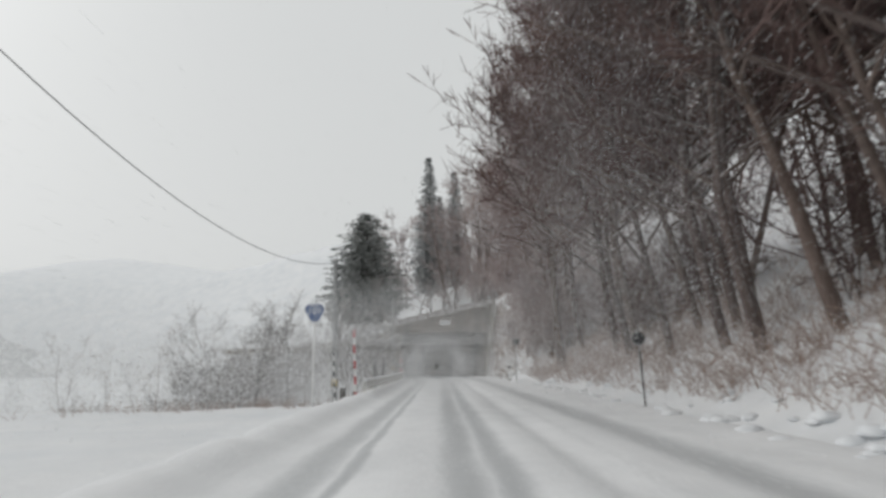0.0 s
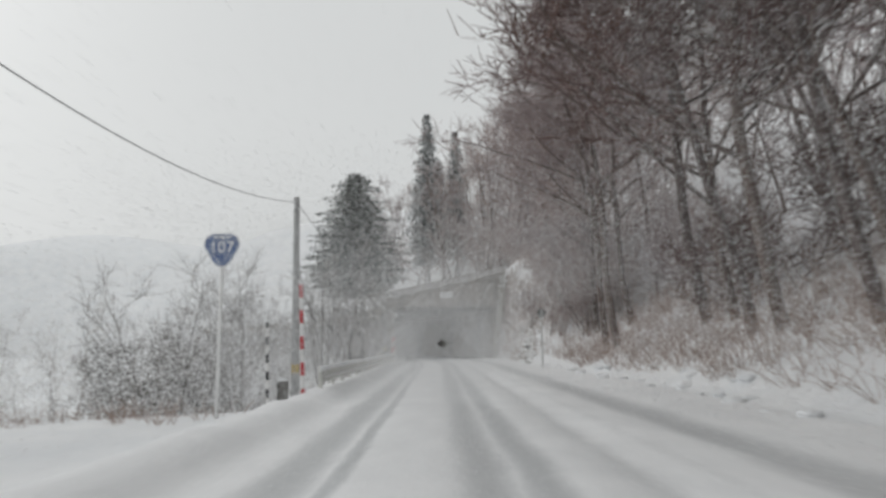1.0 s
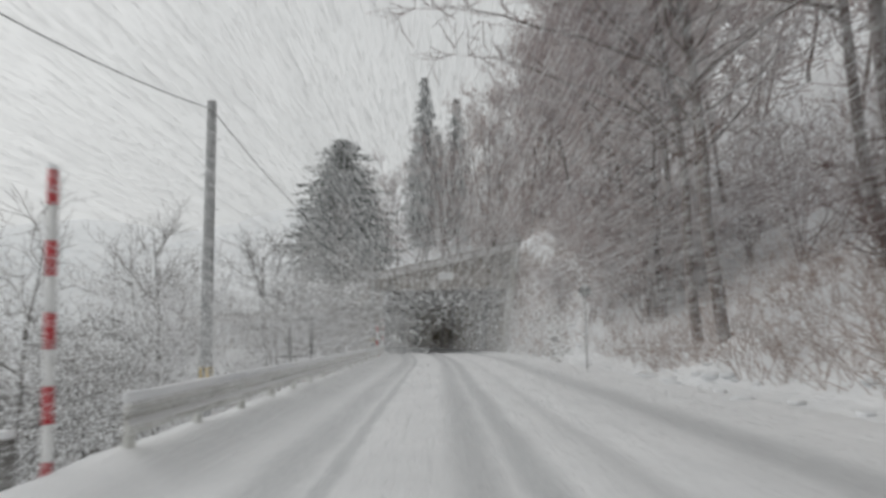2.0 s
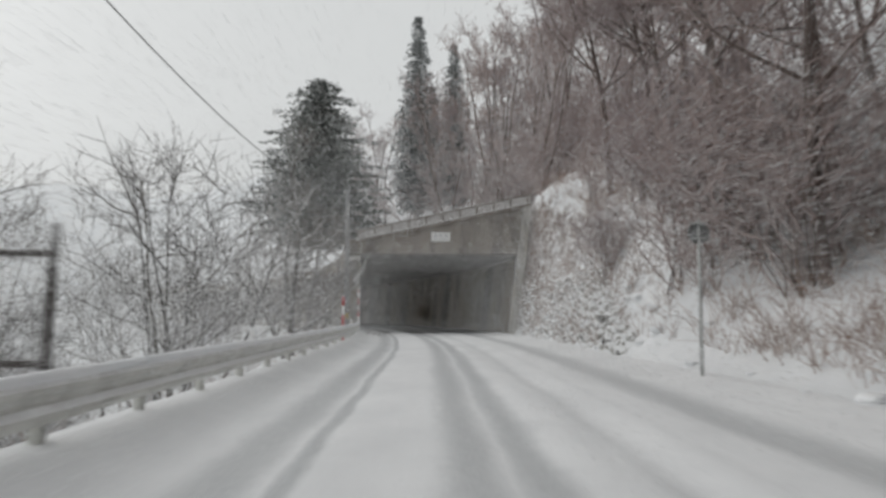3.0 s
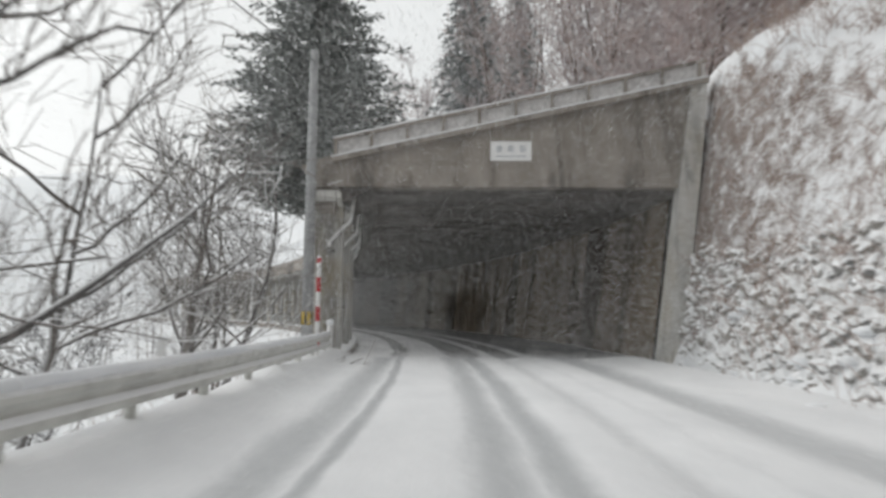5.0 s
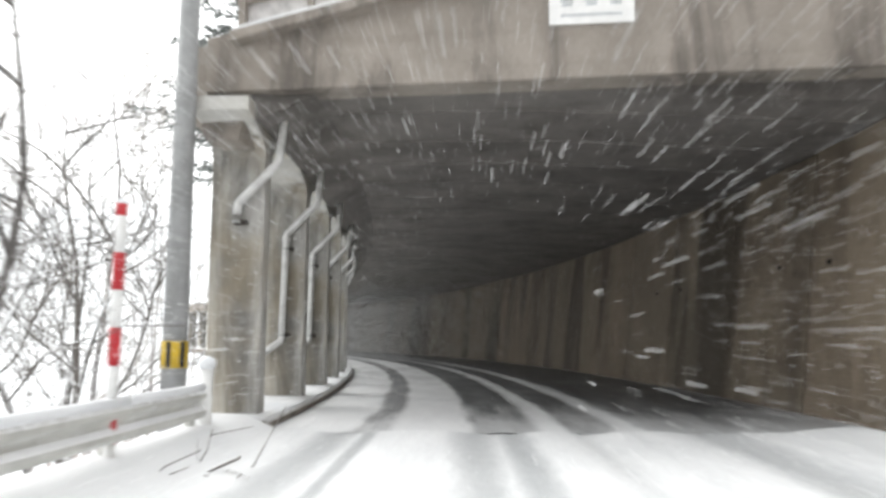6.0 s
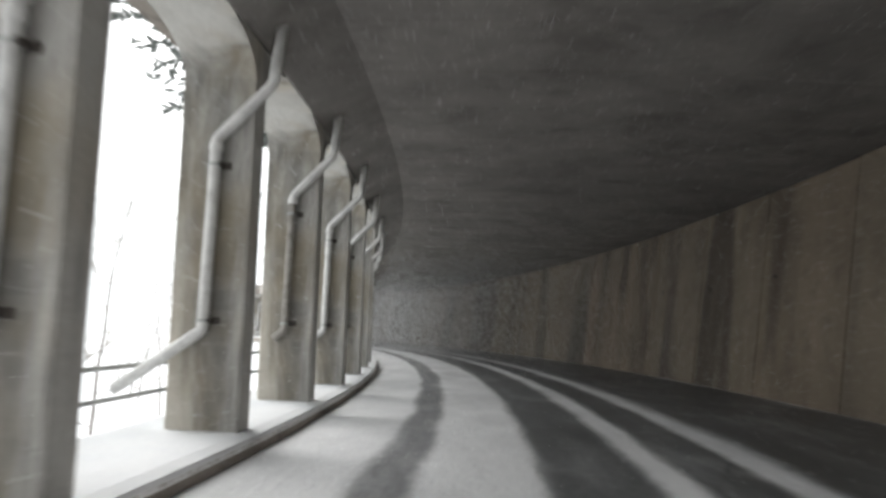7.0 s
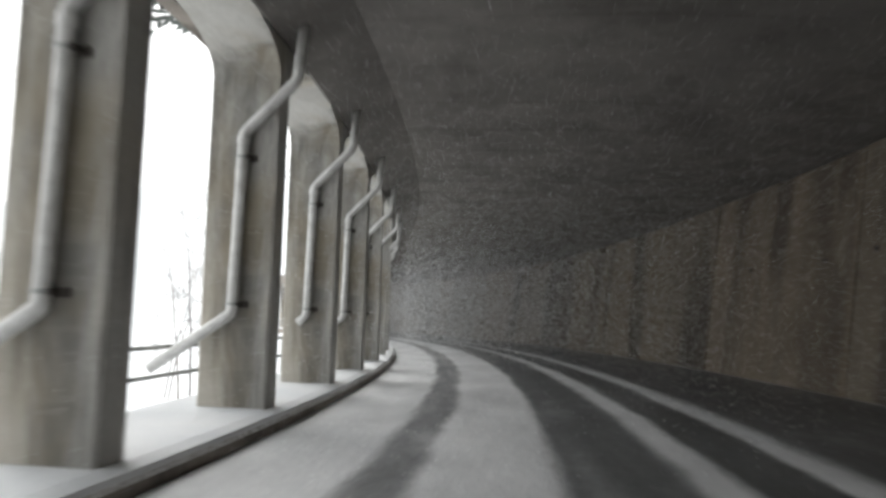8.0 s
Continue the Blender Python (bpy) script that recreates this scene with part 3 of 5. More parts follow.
def gallery_column(kind):
    """kind: how the drain pipe on the column has survived: whole, short (cut off under its lower clip), dull (a darker
    grey one) or broken.
    """
    col = empty("gallery_column")
    part("shaft", column_mesh(1.0 if kind == "broken" else None), M_COLUMN, col)
    tagged(col, {"whole": "stained concrete gallery column with a haunched beam and a drain pipe",
                 "short": "stained concrete gallery column with a drain pipe cut off short",
                 "dull": "stained concrete gallery column with a dull grey drain pipe",
                 "broken": "stained concrete gallery column with a broken-off drain pipe"}[kind], "column", group="columns along the gallery")
    y = PIPE_Y
    run = [(-2.43, y, 4.5), (ELBOW_TOP[0], y, ELBOW_TOP[1]), (ELBOW_MID[0], y, ELBOW_MID[1])]
    if kind == "broken":
        run.append((ELBOW_MID[0] - 0.01, y, ELBOW_MID[1] - 0.16))
    elif kind != "dull":
        run += [(ELBOW_LOW[0], y, ELBOW_LOW[1])]
        run.append((ELBOW_LOW[0] - 0.13, y, ELBOW_LOW[1] - 0.11) if kind == "short" else (ELBOW_LOW[0] - 0.85, y - 0.1, ELBOW_LOW[1] - 0.62))
    else:
        run.append((ELBOW_MID[0] - 0.003, y, ELBOW_MID[1] - 0.07))
    pipe = tube_ob("drain_pipe", bent_pipe(run, 0.1), 0.062, M_PIPE, col, 12, "pale grey drain pipe bent down the column")
    if kind == "dull":
        lower = [(ELBOW_MID[0], y, ELBOW_MID[1] - 0.05), (ELBOW_LOW[0], y, ELBOW_LOW[1]), (ELBOW_LOW[0] - 0.16, y, ELBOW_LOW[1] - 0.12)]
        tube_ob("lower_pipe", bent_pipe(lower, 0.1), 0.055, M_DULLPIPE, col, 12, "dull grey lower length of the pipe")
    for z in (2.95,) if kind == "broken" else (2.95, 1.32):
        k = (ELBOW_MID[1] - z) / (ELBOW_MID[1] - ELBOW_LOW[1])
        x = ELBOW_MID[0] + k * (ELBOW_LOW[0] - ELBOW_MID[0])
        bm = bmesh.new()
        box(bm, x - 0.07, x + 0.15, COL_FRONT - 0.035, COL_FRONT + 0.01, z - 0.035, z + 0.035, 0.008)
        box(bm, x + 0.06, x + 0.1, y - 0.06, COL_FRONT, z - 0.022, z + 0.022, 0.006)
        part("pipe_clip", bm, M_CLIP, pipe, "dark rusty pipe clip")
        ring_v, ring_f = tube([(x, y, z - 0.016), (x, y, z + 0.016)], [0.069, 0.069], 12)
        mesh_ob("clip_band", ring_v, ring_f, M_GALV, pipe)
    if kind != "broken":
        sv, sf = tube([(ELBOW_MID[0], y, ELBOW_MID[1] - 0.12), (ELBOW_MID[0], y, ELBOW_MID[1] - 0.04)], [0.074, 0.074], 12)
        mesh_ob("socket", sv, sf, M_PIPE, pipe)
    return col


def column_place(i):
    s = FIRST_COLUMN + BAY * i
    return Matrix.Translation(along(s, 0)) @ pose(0, 0, 0, 0, 0, math.degrees(heading(s)))


models = {}
for i in range(COLUMNS):
    kind = "broken" if i == 0 else "dull" if i == 3 else "short" if i % 3 == 0 else "whole"
    if kind in models:
        copy_thing(models[kind], column_place(i))
    else:
        models[kind] = gallery_column(kind)
        models[kind].matrix_basis = column_place(i)

# portal front: lintel wall above the mouth, roof beam and its parapet
portal = empty("gallery_portal", 0, -0.45, 0)
tagged(portal, "weathered concrete gallery portal with a sloping roof beam", "portal", kind="structure")
ROOF_L, ROOF_R = (-4.2, 5.55), (6.04, 7.76)


def prism(bm, outline, y0, y1):
    a = [bm.verts.new((x, y0, z)) for x, z in outline]
    b = [bm.verts.new((x, y1, z)) for x, z in outline]
    bm.faces.new(a)
    bm.faces.new(b[::-1])
    n = len(outline)
    for i in range(n):
        bm.faces.new((a[i], b[i], b[(i + 1) % n], a[(i + 1) % n]))
    bmesh.ops.recalc_face_normals(bm, faces=bm.faces)
    return bm


part("lintel", prism(bmesh.new(), [(-4.62, 4.69), (jamb_x(4.69) + 0.02, 4.69), (5.62, 7.66), (-4.2, 5.56), (-4.62, 5.47)], 0.0, 0.5), M_PORTAL, portal)
part("bracket", prism(bmesh.new(), [(-4.62, 4.688), (-4.72, 4.2), (-4.62, 4.02), (-4.16, 4.02), (-4.1, 4.3), (-4.02, 4.688)], 0.1, 0.78), M_PORTAL, portal)
part("wing", prism(bmesh.new(), [(jamb_x(-0.2), -0.2), (jamb_x(4.69) + 0.02, 4.69), (5.62, 7.66), (6.04, 7.72), (jamb_x(4.69) + 0.55, 4.69), (jamb_x(-0.2) + 0.55, -0.2)], -0.12, 0.48), M_COLUMN, portal, "pale leaning jamb beside the rocks")
part("corbel", prism(bmesh.new(), [(-5.1, 5.3), (-4.75, 4.65), (-4.62, 4.6), (-4.62, 5.4)], 0.05, 0.45), M_PORTAL, portal)


def sloped(bm, x0, x1, dz0, dz1, y0, y1):
    def z(x):
        return ROOF_L[1] + (x - ROOF_L[0]) / (ROOF_R[0] - ROOF_L[0]) * (ROOF_R[1] - ROOF_L[1])
    return prism(bm, [(x0, z(x0) + dz0), (x1, z(x1) + dz0), (x1, z(x1) + dz1), (x0, z(x0) + dz1)], y0, y1)


part("roof_beam", sloped(bmesh.new(), ROOF_L[0], ROOF_R[0], -0.22, -0.08, -0.25, 0.6), M_PORTAL, portal)
part("roof_snow", sloped(bmesh.new(), ROOF_L[0] + 0.02, ROOF_R[0] - 0.02, -0.08, -0.04, -0.23, 0.58), M_SNOW, portal, "thin line of snow on the beam")
part("top_rail", sloped(bmesh.new(), ROOF_L[0], ROOF_R[0], 0.42, 0.5, 0.0, 0.12), M_PORTAL, portal)
part("top_rail_snow", sloped(bmesh.new(), ROOF_L[0], ROOF_R[0] - 2, 0.5, 0.535, 0.0, 0.12), M_SNOW, portal, "thin line of snow on the rail")
part("parapet", sloped(bmesh.new(), ROOF_L[0], ROOF_R[0], -0.04, 0.42, 0.13, 0.2), M_PANEL, portal, "pale snow-caked panels of the parapet")
for i in range(11):
    x = ROOF_L[0] + 0.02 + i * 1.0
    part("parapet_post", sloped(bmesh.new(), x, x + 0.09, -0.04, 0.42, 0.0, 0.13), M_PORTAL, portal)
# roof slab behind the portal
sweep("roof", [(-3.5, 5.2), (8.0, 7.5), (8.0, 7.65), (-3.5, 5.42)], 0.75, END, 1.5, M_SNOW, "snow-covered gallery roof slab", "roof")
sweep("wall_left_top", [(-3.493, 4.33), (-3.493, 5.21), (-3.75, 5.21), (-3.68, 4.33)], 0.3, END, 1.5, M_PORTAL, "concrete edge beam under the roof", "wall")

# name plate on the lintel with unreadable writing as bars
plate = empty("name_plate", 0.73, -0.45, 5.68)
tagged(plate, "white name plate with grey characters on the portal", "sign")
part("board", box(bmesh.new(), -0.56, 0.56, -0.04, -0.004, -0.27, 0.27, 0.008), M_WHITE, plate)
M_FADED = plain("faded_grey_print", (0.33, 0.37, 0.4), 0.6)
for i in (-1, 0, 1):
    for dz, w in ((0.12, 0.07), (0.06, 0.085), (0.0, 0.07)):
        part("character_bar", box(bmesh.new(), i * 0.32 - w, i * 0.32 + w, -0.047, -0.042, dz - 0.014, dz + 0.014), M_FADED, plate)
part("small_text_bar", box(bmesh.new(), -0.4, 0.4, -0.047, -0.042, -0.16, -0.14), M_FADED, plate)

# ---- guard rail ----
RAIL_START, RAIL_END = -48.2, -1.75


def rail_x(y):
    return -2.85 - 1.0 * max(y + 23.8, 0) ** 2 / 454


def rail_top(y):
    return 0.75 - 0.06 * step(y, -20, 0)


rail = empty("guard_rail", rail_x(RAIL_START), RAIL_START, 0)
tagged(rail, "weathered steel guard rail with snow on its ridges", "guard rail", kind="structure")
W_PROFILE = [(-0.0, 0.0), (0.05, -0.015), (0.085, -0.06), (0.085, -0.10), (0.03, -0.15), (0.02, -0.175), (0.03, -0.20), (0.085, -0.25), (0.085, -0.29), (0.05, -0.335), (0.0, -0.35)]
rails = []
y = RAIL_START
while y < RAIL_END - 0.5:
    y1 = min(y + 4.05, RAIL_END)
    vs, fs, n = [], [], 4
    outline = W_PROFILE + [(px - 0.008, pz) for px, pz in W_PROFILE[::-1]]
    k = len(outline)
    for j in range(n + 1):
        yy = y + (y1 - y) * j / n
        vs += [(rail_x(yy) + px - rail_x(RAIL_START), yy - RAIL_START, rail_top(yy) + pz) for px, pz in outline]
    for j in range(n):
        for i in range(k):
            a, b = j * k + i, j * k + (i + 1) % k
            fs.append((a, a + k, b + k, b))
    fs += [tuple(range(k)), tuple(range(n * k, (n + 1) * k))[::-1]]
    beam = mesh_ob("beam", vs, fs, M_RAIL, rail)
    sv, sf = tube([(rail_x(yy) - rail_x(RAIL_START) + 0.025, yy - RAIL_START, rail_top(yy) + 0.005) for yy in np.linspace(y, y1, 6)], [0.05 + 0.008 * noise.noise((yy, 0, 0)) for yy in np.linspace(y, y1, 6)], 8)
    mesh_ob("snow_cap", sv, sf, M_SNOW, beam, "rounded cap of snow", smooth=True)
    y = y1
y = RAIL_START + 0.4
while y < RAIL_END:
    tube_ob("post", [(rail_x(y) - rail_x(RAIL_START) - 0.09, y - RAIL_START, -0.6), (rail_x(y) - rail_x(RAIL_START) - 0.09, y - RAIL_START, rail_top(y) + 0.04)], 0.057, M_RAIL, rail, 10)
    y += 2.0
END_Y = -1.6
ex = rail_x(END_Y) - rail_x(RAIL_START) + 0.02
stump = tube_ob("end_post", [(ex, END_Y - RAIL_START, -0.4), (ex, END_Y - RAIL_START, 0.94)], 0.075, M_WHITE, rail, 12, "white end post")
cv, cf = tube([(ex, END_Y - RAIL_START, z) for z in (0.9, 0.96, 1.02, 1.05)], [0.085, 0.11, 0.09, 0.03], 12)
mesh_ob("post_snow", cv, cf, M_SNOW, stump, "rounded cap of snow", smooth=True)

for y in (-31.3, -13.3):
    x = rail_x(y) - rail_x(RAIL_START)
    refl = part("reflector", box(bmesh.new(), x - 0.07, x + 0.01, y - RAIL_START - 0.03, y - RAIL_START + 0.03, rail_top(y) + 0.03, rail_top(y) + 0.2, 0.012), M_WHITE, rail, "small white rail reflector")
    part("reflector_snow", box(bmesh.new(), x - 0.08, x + 0.02, y - RAIL_START - 0.04, y - RAIL_START + 0.04, rail_top(y) + 0.2, rail_top(y) + 0.25, 0.02), M_SNOW, refl, "cap of snow")

# low pipe railing outside the columns
fence = empty("pipe_railing")
fence.matrix_basis = Matrix.Translation(along(1.5, -4.0))
tagged(fence, "low grey pipe railing outside the gallery columns", "railing")
base = along(1.5, -4.0)
for z in (0.5, 0.82):
    tube_ob("rail", [along(s, -4.0, z) - base for s in np.arange(2.2, 60, 1.5)], 0.028, M_GALV, fence, 8)
for k in range(18):
    s = FIRST_COLUMN + BAY * (k + 0.5)
    tube_ob("post", [along(s, -4.0, -0.3) - base, along(s, -4.0, 0.86) - base], 0.032, M_GALV, fence, 8)

# ---- roadside posts and signs ----
def striped_post(name, x, y, z0, z1, r, colours, stripe, label, lean=0.0):
    p = empty(name, x, y, z0)
    p.matrix_basis = pose(x, y, z0, 0, lean, 0)
    tagged(p, label, "marker post")
    z, i, h = 0.0, 0, z1 - z0
    while z < h - 0.01:
        e = min(z + stripe, h)
        tube_ob("band", [(0, 0, z), (0, 0, e)], r * (1.0 if i % 2 else 1.03), colours[i % 2], p, 14)
        z, i = e, i + 1
    cv, cf = tube([(0, 0, h), (0, 0, h + 0.03), (0, 0, h + 0.05)], [r * 1.05, r * 0.9, r * 0.3], 12)
    mesh_ob("cap", cv, cf, M_SNOW, p, "small cap of snow")
    return p


striped_post("snow_pole", -3.18, -48.8, 0.0, 2.7, 0.045, (M_RED, M_WHITE), 0.3, "tall red and white striped snow pole beside the road", -1.5)
striped_post("snow_pole", -4.0, -48.8, -0.1, 1.83, 0.035, (M_WHITE, M_BLACK), 0.2, "black and white striped roadside post in the snow", -1.0)
striped_post("snow_pole", -3.1, -16.4, -0.3, 1.83, 0.055, (M_WHITE, M_RED), 0.36, "stout red and white post behind the guard rail")
striped_post("snow_pole", -3.72, -3.9, -0.3, 2.45, 0.05, (M_RED, M_WHITE), 0.33, "red and white striped snow pole at the gallery mouth")

marker = empty("boundary_stone", -3.7, -48.6, -0.1)
tagged(marker, "short dark roadside stone post with snow on top", "stone")
part("stone", box(bmesh.new(), -0.12, 0.12, -0.1, 0.1, 0, 0.58, 0.05), M_DARKSTONE, marker)
part("snow_cap", box(bmesh.new(), -0.1, 0.1, -0.09, 0.09, 0.57, 0.63, 0.025), M_SNOW, marker)


def route_sign():
    sgn = empty("route_sign", -4.36, -51.35, 0.0)
    tagged(sgn, "blue rounded triangular route sign on a white post", "road sign")
    tube_ob("post", [(-0.06, 0, -0.2), (0.0, 0, 3.05)], 0.038, M_WHITE, sgn, 12)
    outline = []
    for k in range(48):
        a = 2 * math.pi * k / 48
        r = 0.34 * (1 + 0.13 * math.cos(3 * (a + math.pi / 2)))
        outline.append((r * math.cos(a), r * math.sin(a)))

    def sheet(scale, y0, y1):
        return prism(bmesh.new(), [(x * scale, 3.24 + z * scale) for x, z in outline], y0, y1)
    part("rim", sheet(1.0, -0.05, -0.03), M_WHITE, sgn, "white rim")
    face = part("face", sheet(0.94, -0.058, -0.052), M_BLUE, sgn, "blue face")
    cu = bpy.data.curves.new("number", "FONT")
    cu.body, cu.size, cu.align_x, cu.align_y, cu.extrude = "107", 0.33, "CENTER", "CENTER", 0.002
    cu.materials.append(M_WHITE)
    txt = new("number", cu)
    txt.matrix_basis = pose(0, -0.062, 3.25, 90, 0, 0)
    dg = bpy.context.evaluated_depsgraph_get()
    me = bpy.data.meshes.new_from_object(txt.evaluated_get(dg))
    m2 = new("number_107", me)
    m2.matrix_basis = txt.matrix_basis
    m2.name = "numerals"
    bpy.data.objects.remove(txt)
    m2.parent = face
    for dx, w in ((-0.12, 0.05), (0.0, 0.045), (0.12, 0.05)):
        part("small_text_bar", box(bmesh.new(), dx - w, dx + w, -0.063, -0.0585, 3.44, 3.48), M_WHITE, face)


route_sign()

disc = empty("delineator", 5.44, -58.25, 0.1)
disc.matrix_basis = pose(5.44, -58.25, 0.1, 0, -3.0, 0)
tagged(disc, "dark round roadside delineator on a thin leaning post", "delineator")
tube_ob("post", [(0, 0, -0.2), (0, 0, 1.7)], 0.03, M_WOOD, disc, 10)
tube_ob("disc", [(0, -0.05, 1.78), (0, -0.01, 1.78)], 0.17, M_BLACK, disc, 24)
tube_ob("rim", [(0, -0.012, 1.78), (0, 0.01, 1.78)], 0.18, M_GALV, disc, 24)

post = empty("roadside_post", 5.0, -30.0, 0.1)
tagged(post, "thin pale steel post with a round sign seen from behind", "sign post")
tube_ob("post", [(0, 0, -0.2), (0, 0, 2.85)], 0.035, M_GALV, post, 10)
tube_ob("sign_back", [(0.02, 0.05, 2.62), (0.02, 0.056, 2.62)], 0.21, M_SIGNBACK, post, 28, "dull grey back of the round sign")
for z in (2.5, 2.78):
    part("bracket", box(bmesh.new(), -0.16, 0.12, -0.05, 0.05, z, z + 0.03, 0.005), M_GALV, post)

frame_thing = empty("timber_frame", -3.18, -37.75, 0)
tagged(frame_thing, "dark timber frame of posts and crossbars behind the rail", "frame")
tube_ob("post", [(-0.16, 0, -1.2), (-0.27, 0, 2.02)], 0.042, M_WOOD, frame_thing, 8)
tube_ob("post", [(0.18, 0.05, -1.2), (0.27, 0.05, 1.93)], 0.042, M_WOOD, frame_thing, 8)
tube_ob("brace", [(-0.2, -0.06, -1.0), (-0.23, -0.06, 1.9)], 0.028, M_WOOD, frame_thing, 8)
part("crossbar", box(bmesh.new(), -0.46, 0.32, -0.065, -0.03, 1.66, 1.71, 0.006), M_WOOD, frame_thing)
part("crossbar", box(bmesh.new(), -0.46, 0.32, -0.065, -0.03, 0.82, 0.875, 0.006), M_WOOD, frame_thing)


# ---- utility poles and wire ----
def utility_pole(x, y, z0, z1, label, band=0.25):
    p = empty("utility_pole", x, y, z0)
    tagged(p, label, "utility pole")
    h = z1 - z0
    tube_ob("shaft", [(0, 0, 0), (0, 0, h)], [0.17, 0.115], M_POLE, p, 18)
    rz = 0.17 - 0.055 * (band - z0 + 0.17) / h
    guard = tube_ob("warning_band", [(0, 0, band - z0), (0, 0, band - z0 + 0.34)], rz + 0.012, M_YELLOW, p, 18, "yellow and black warning band")
    for k in range(6):
        a = k * math.pi / 3
        m = Matrix.Rotation(a, 4, "Z")
        part("black_stripe", box(bmesh.new(), -0.03, 0.03, rz + 0.008, rz + 0.016, band - z0 + 0.01, band - z0 + 0.33, m=m), M_BLACK, guard)
    for k in range(5):
        z = h - 1.0 - k * 0.9
        tube_ob("step_bolt", [(-0.26 if k % 2 else 0.26, 0, z), (0, 0, z)], 0.012, M_GALV, p, 6)
    part("insulator_bracket", box(bmesh.new(), -0.06, 0.06, -0.17, 0.17, h - 0.3, h - 0.22, 0.01), M_GALV, p)
    return p


utility_pole(-5.7, -36.6, -1.6, 7.3, "grey concrete utility pole with a yellow band")
utility_pole(-4.69, -0.88, -1.3, 8.4, "grey concrete utility pole beside the gallery mouth", 0.88)
utility_pole(-9.0, -70.0, -0.3, 9.3, "grey concrete utility pole at the field's edge")


def wire(a, b, sag, r=0.014):
    pts = []
    for i in range(25):
        k = i / 24
        p = Vector(a).lerp(Vector(b), k)
        p.z -= sag * 4 * k * (1 - k)
        pts.append(p)
    return tagged(tube_ob("overhead_wire", pts, r, M_CABLE, None, 6), "thin dark overhead wire slung between poles", "wire", group="overhead wires")


wire((-9.0, -70.0, 9.0), (-5.7, -36.6, 7.1), 2.0)
wire((-5.7, -36.6, 7.1), (-4.69, -0.88, 8.1), 1.3)

# ---- trees ----
def branch_tree(seed, h, lean, limbs, spread, fine, trunk_r, start=0.25, twig_r=0.011, forks=1, cheap=True, leaf=1.0, straighten=0.03):
    """Segments of a bare tree: thick ones (trunk and limbs) and thin ones (twigs)."""
    rnd = random.Random(seed)
    thick, thin = [], []

    def wander(p, d, length, r0, r1, n, jitter, up):
        pts, rad = [p.copy()], [r0]
        for i in range(n):
            d = (d + Vector((rnd.gauss(0, jitter), rnd.gauss(0, jitter), rnd.gauss(0, jitter) + up))).normalized()
            p = p + d * (length / n)
            pts.append(p)
            rad.append(r0 + (r1 - r0) * (i + 1) / n)
        return pts, rad, d

    for f in range(forks):
        d0 = Vector((lean + rnd.gauss(0, 0.12) * (forks > 1) * 2.2, rnd.gauss(0, 0.06) + rnd.gauss(0, 0.2) * (forks > 1), 1)).normalized()
        tr = trunk_r * (1.0 if forks == 1 else rnd.uniform(0.6, 1.0))
        hh = h * rnd.uniform(0.85, 1.0)
        trunk, rads, _ = wander(Vector((rnd.gauss(0, 0.12) * (forks > 1), rnd.gauss(0, 0.12) * (forks > 1), -0.5)), d0, hh, tr, tr * 0.18, 9, 0.07, straighten)
        thick.append((trunk, rads, 8))
        for i in range(limbs):
            k = start + (1 - start) * (i + rnd.random()) / limbs
            j = min(int(k * 9), 8)
            q = trunk[j].lerp(trunk[j + 1], k * 9 - j)
            a = rnd.uniform(0, 2 * math.pi)
            d = Vector((math.cos(a) + lean * 0.8, math.sin(a), rnd.uniform(0.3, 0.9))).normalized()
            length = spread * (1.25 - 0.75 * k) * rnd.uniform(0.7, 1.15)
            lp, lr, _ = wander(q, d, length, max(rads[j] * 0.5, 0.03), 0.018, 6, 0.16, 0.06)
            thick.append((lp, lr, 5))
            for b in range(fine[0]):
                kb = rnd.uniform(0.2, 1.0)
                jb = min(int(kb * 6), 5)
                qb = lp[jb].lerp(lp[jb + 1], kb * 6 - jb)
                db = ((lp[jb + 1] - lp[jb]).normalized() + Vector((rnd.gauss(0, 0.7), rnd.gauss(0, 0.7), rnd.gauss(0.25, 0.5)))).normalized()
                bp, br, _ = wander(qb, db, length * rnd.uniform(0.25, 0.5), max(lr[jb] * 0.5, 0.014), twig_r, 4, 0.2, 0.06)
                thin.append((bp, br, 3))
                for c in range(fine[1]):
                    kc = rnd.uniform(0.1, 1.0)
                    jc = min(int(kc * 4), 3)
                    qc = bp[jc].lerp(bp[jc + 1], kc * 4 - jc)
                    dc = ((bp[jc + 1] - bp[jc]).normalized() + Vector((rnd.gauss(0, 0.7), rnd.gauss(0, 0.7), rnd.gauss(0.15, 0.5)))).normalized()
                    cp, cr, cd = wander(qc, dc, rnd.uniform(0.5, 1.3), twig_r, twig_r * 0.6, 2, 0.22, 0.05)
                    thin += [(cp[:2], cr[:2], 2), (cp[1:], cr[1:], 2)] if cheap else [(cp, cr, 3)]
                    for e in range(fine[2]):
                        de = (cd + Vector((rnd.gauss(0, 0.7), rnd.gauss(0, 0.7), rnd.gauss(0.1, 0.5)))).normalized()
                        qe = cp[0].lerp(cp[-1], rnd.uniform(0.2, 1.0))
                        thin.append(([qe, qe + de * rnd.uniform(0.25, 0.75)], [twig_r * leaf, twig_r * 0.5 * leaf], 2))
    return thick, thin


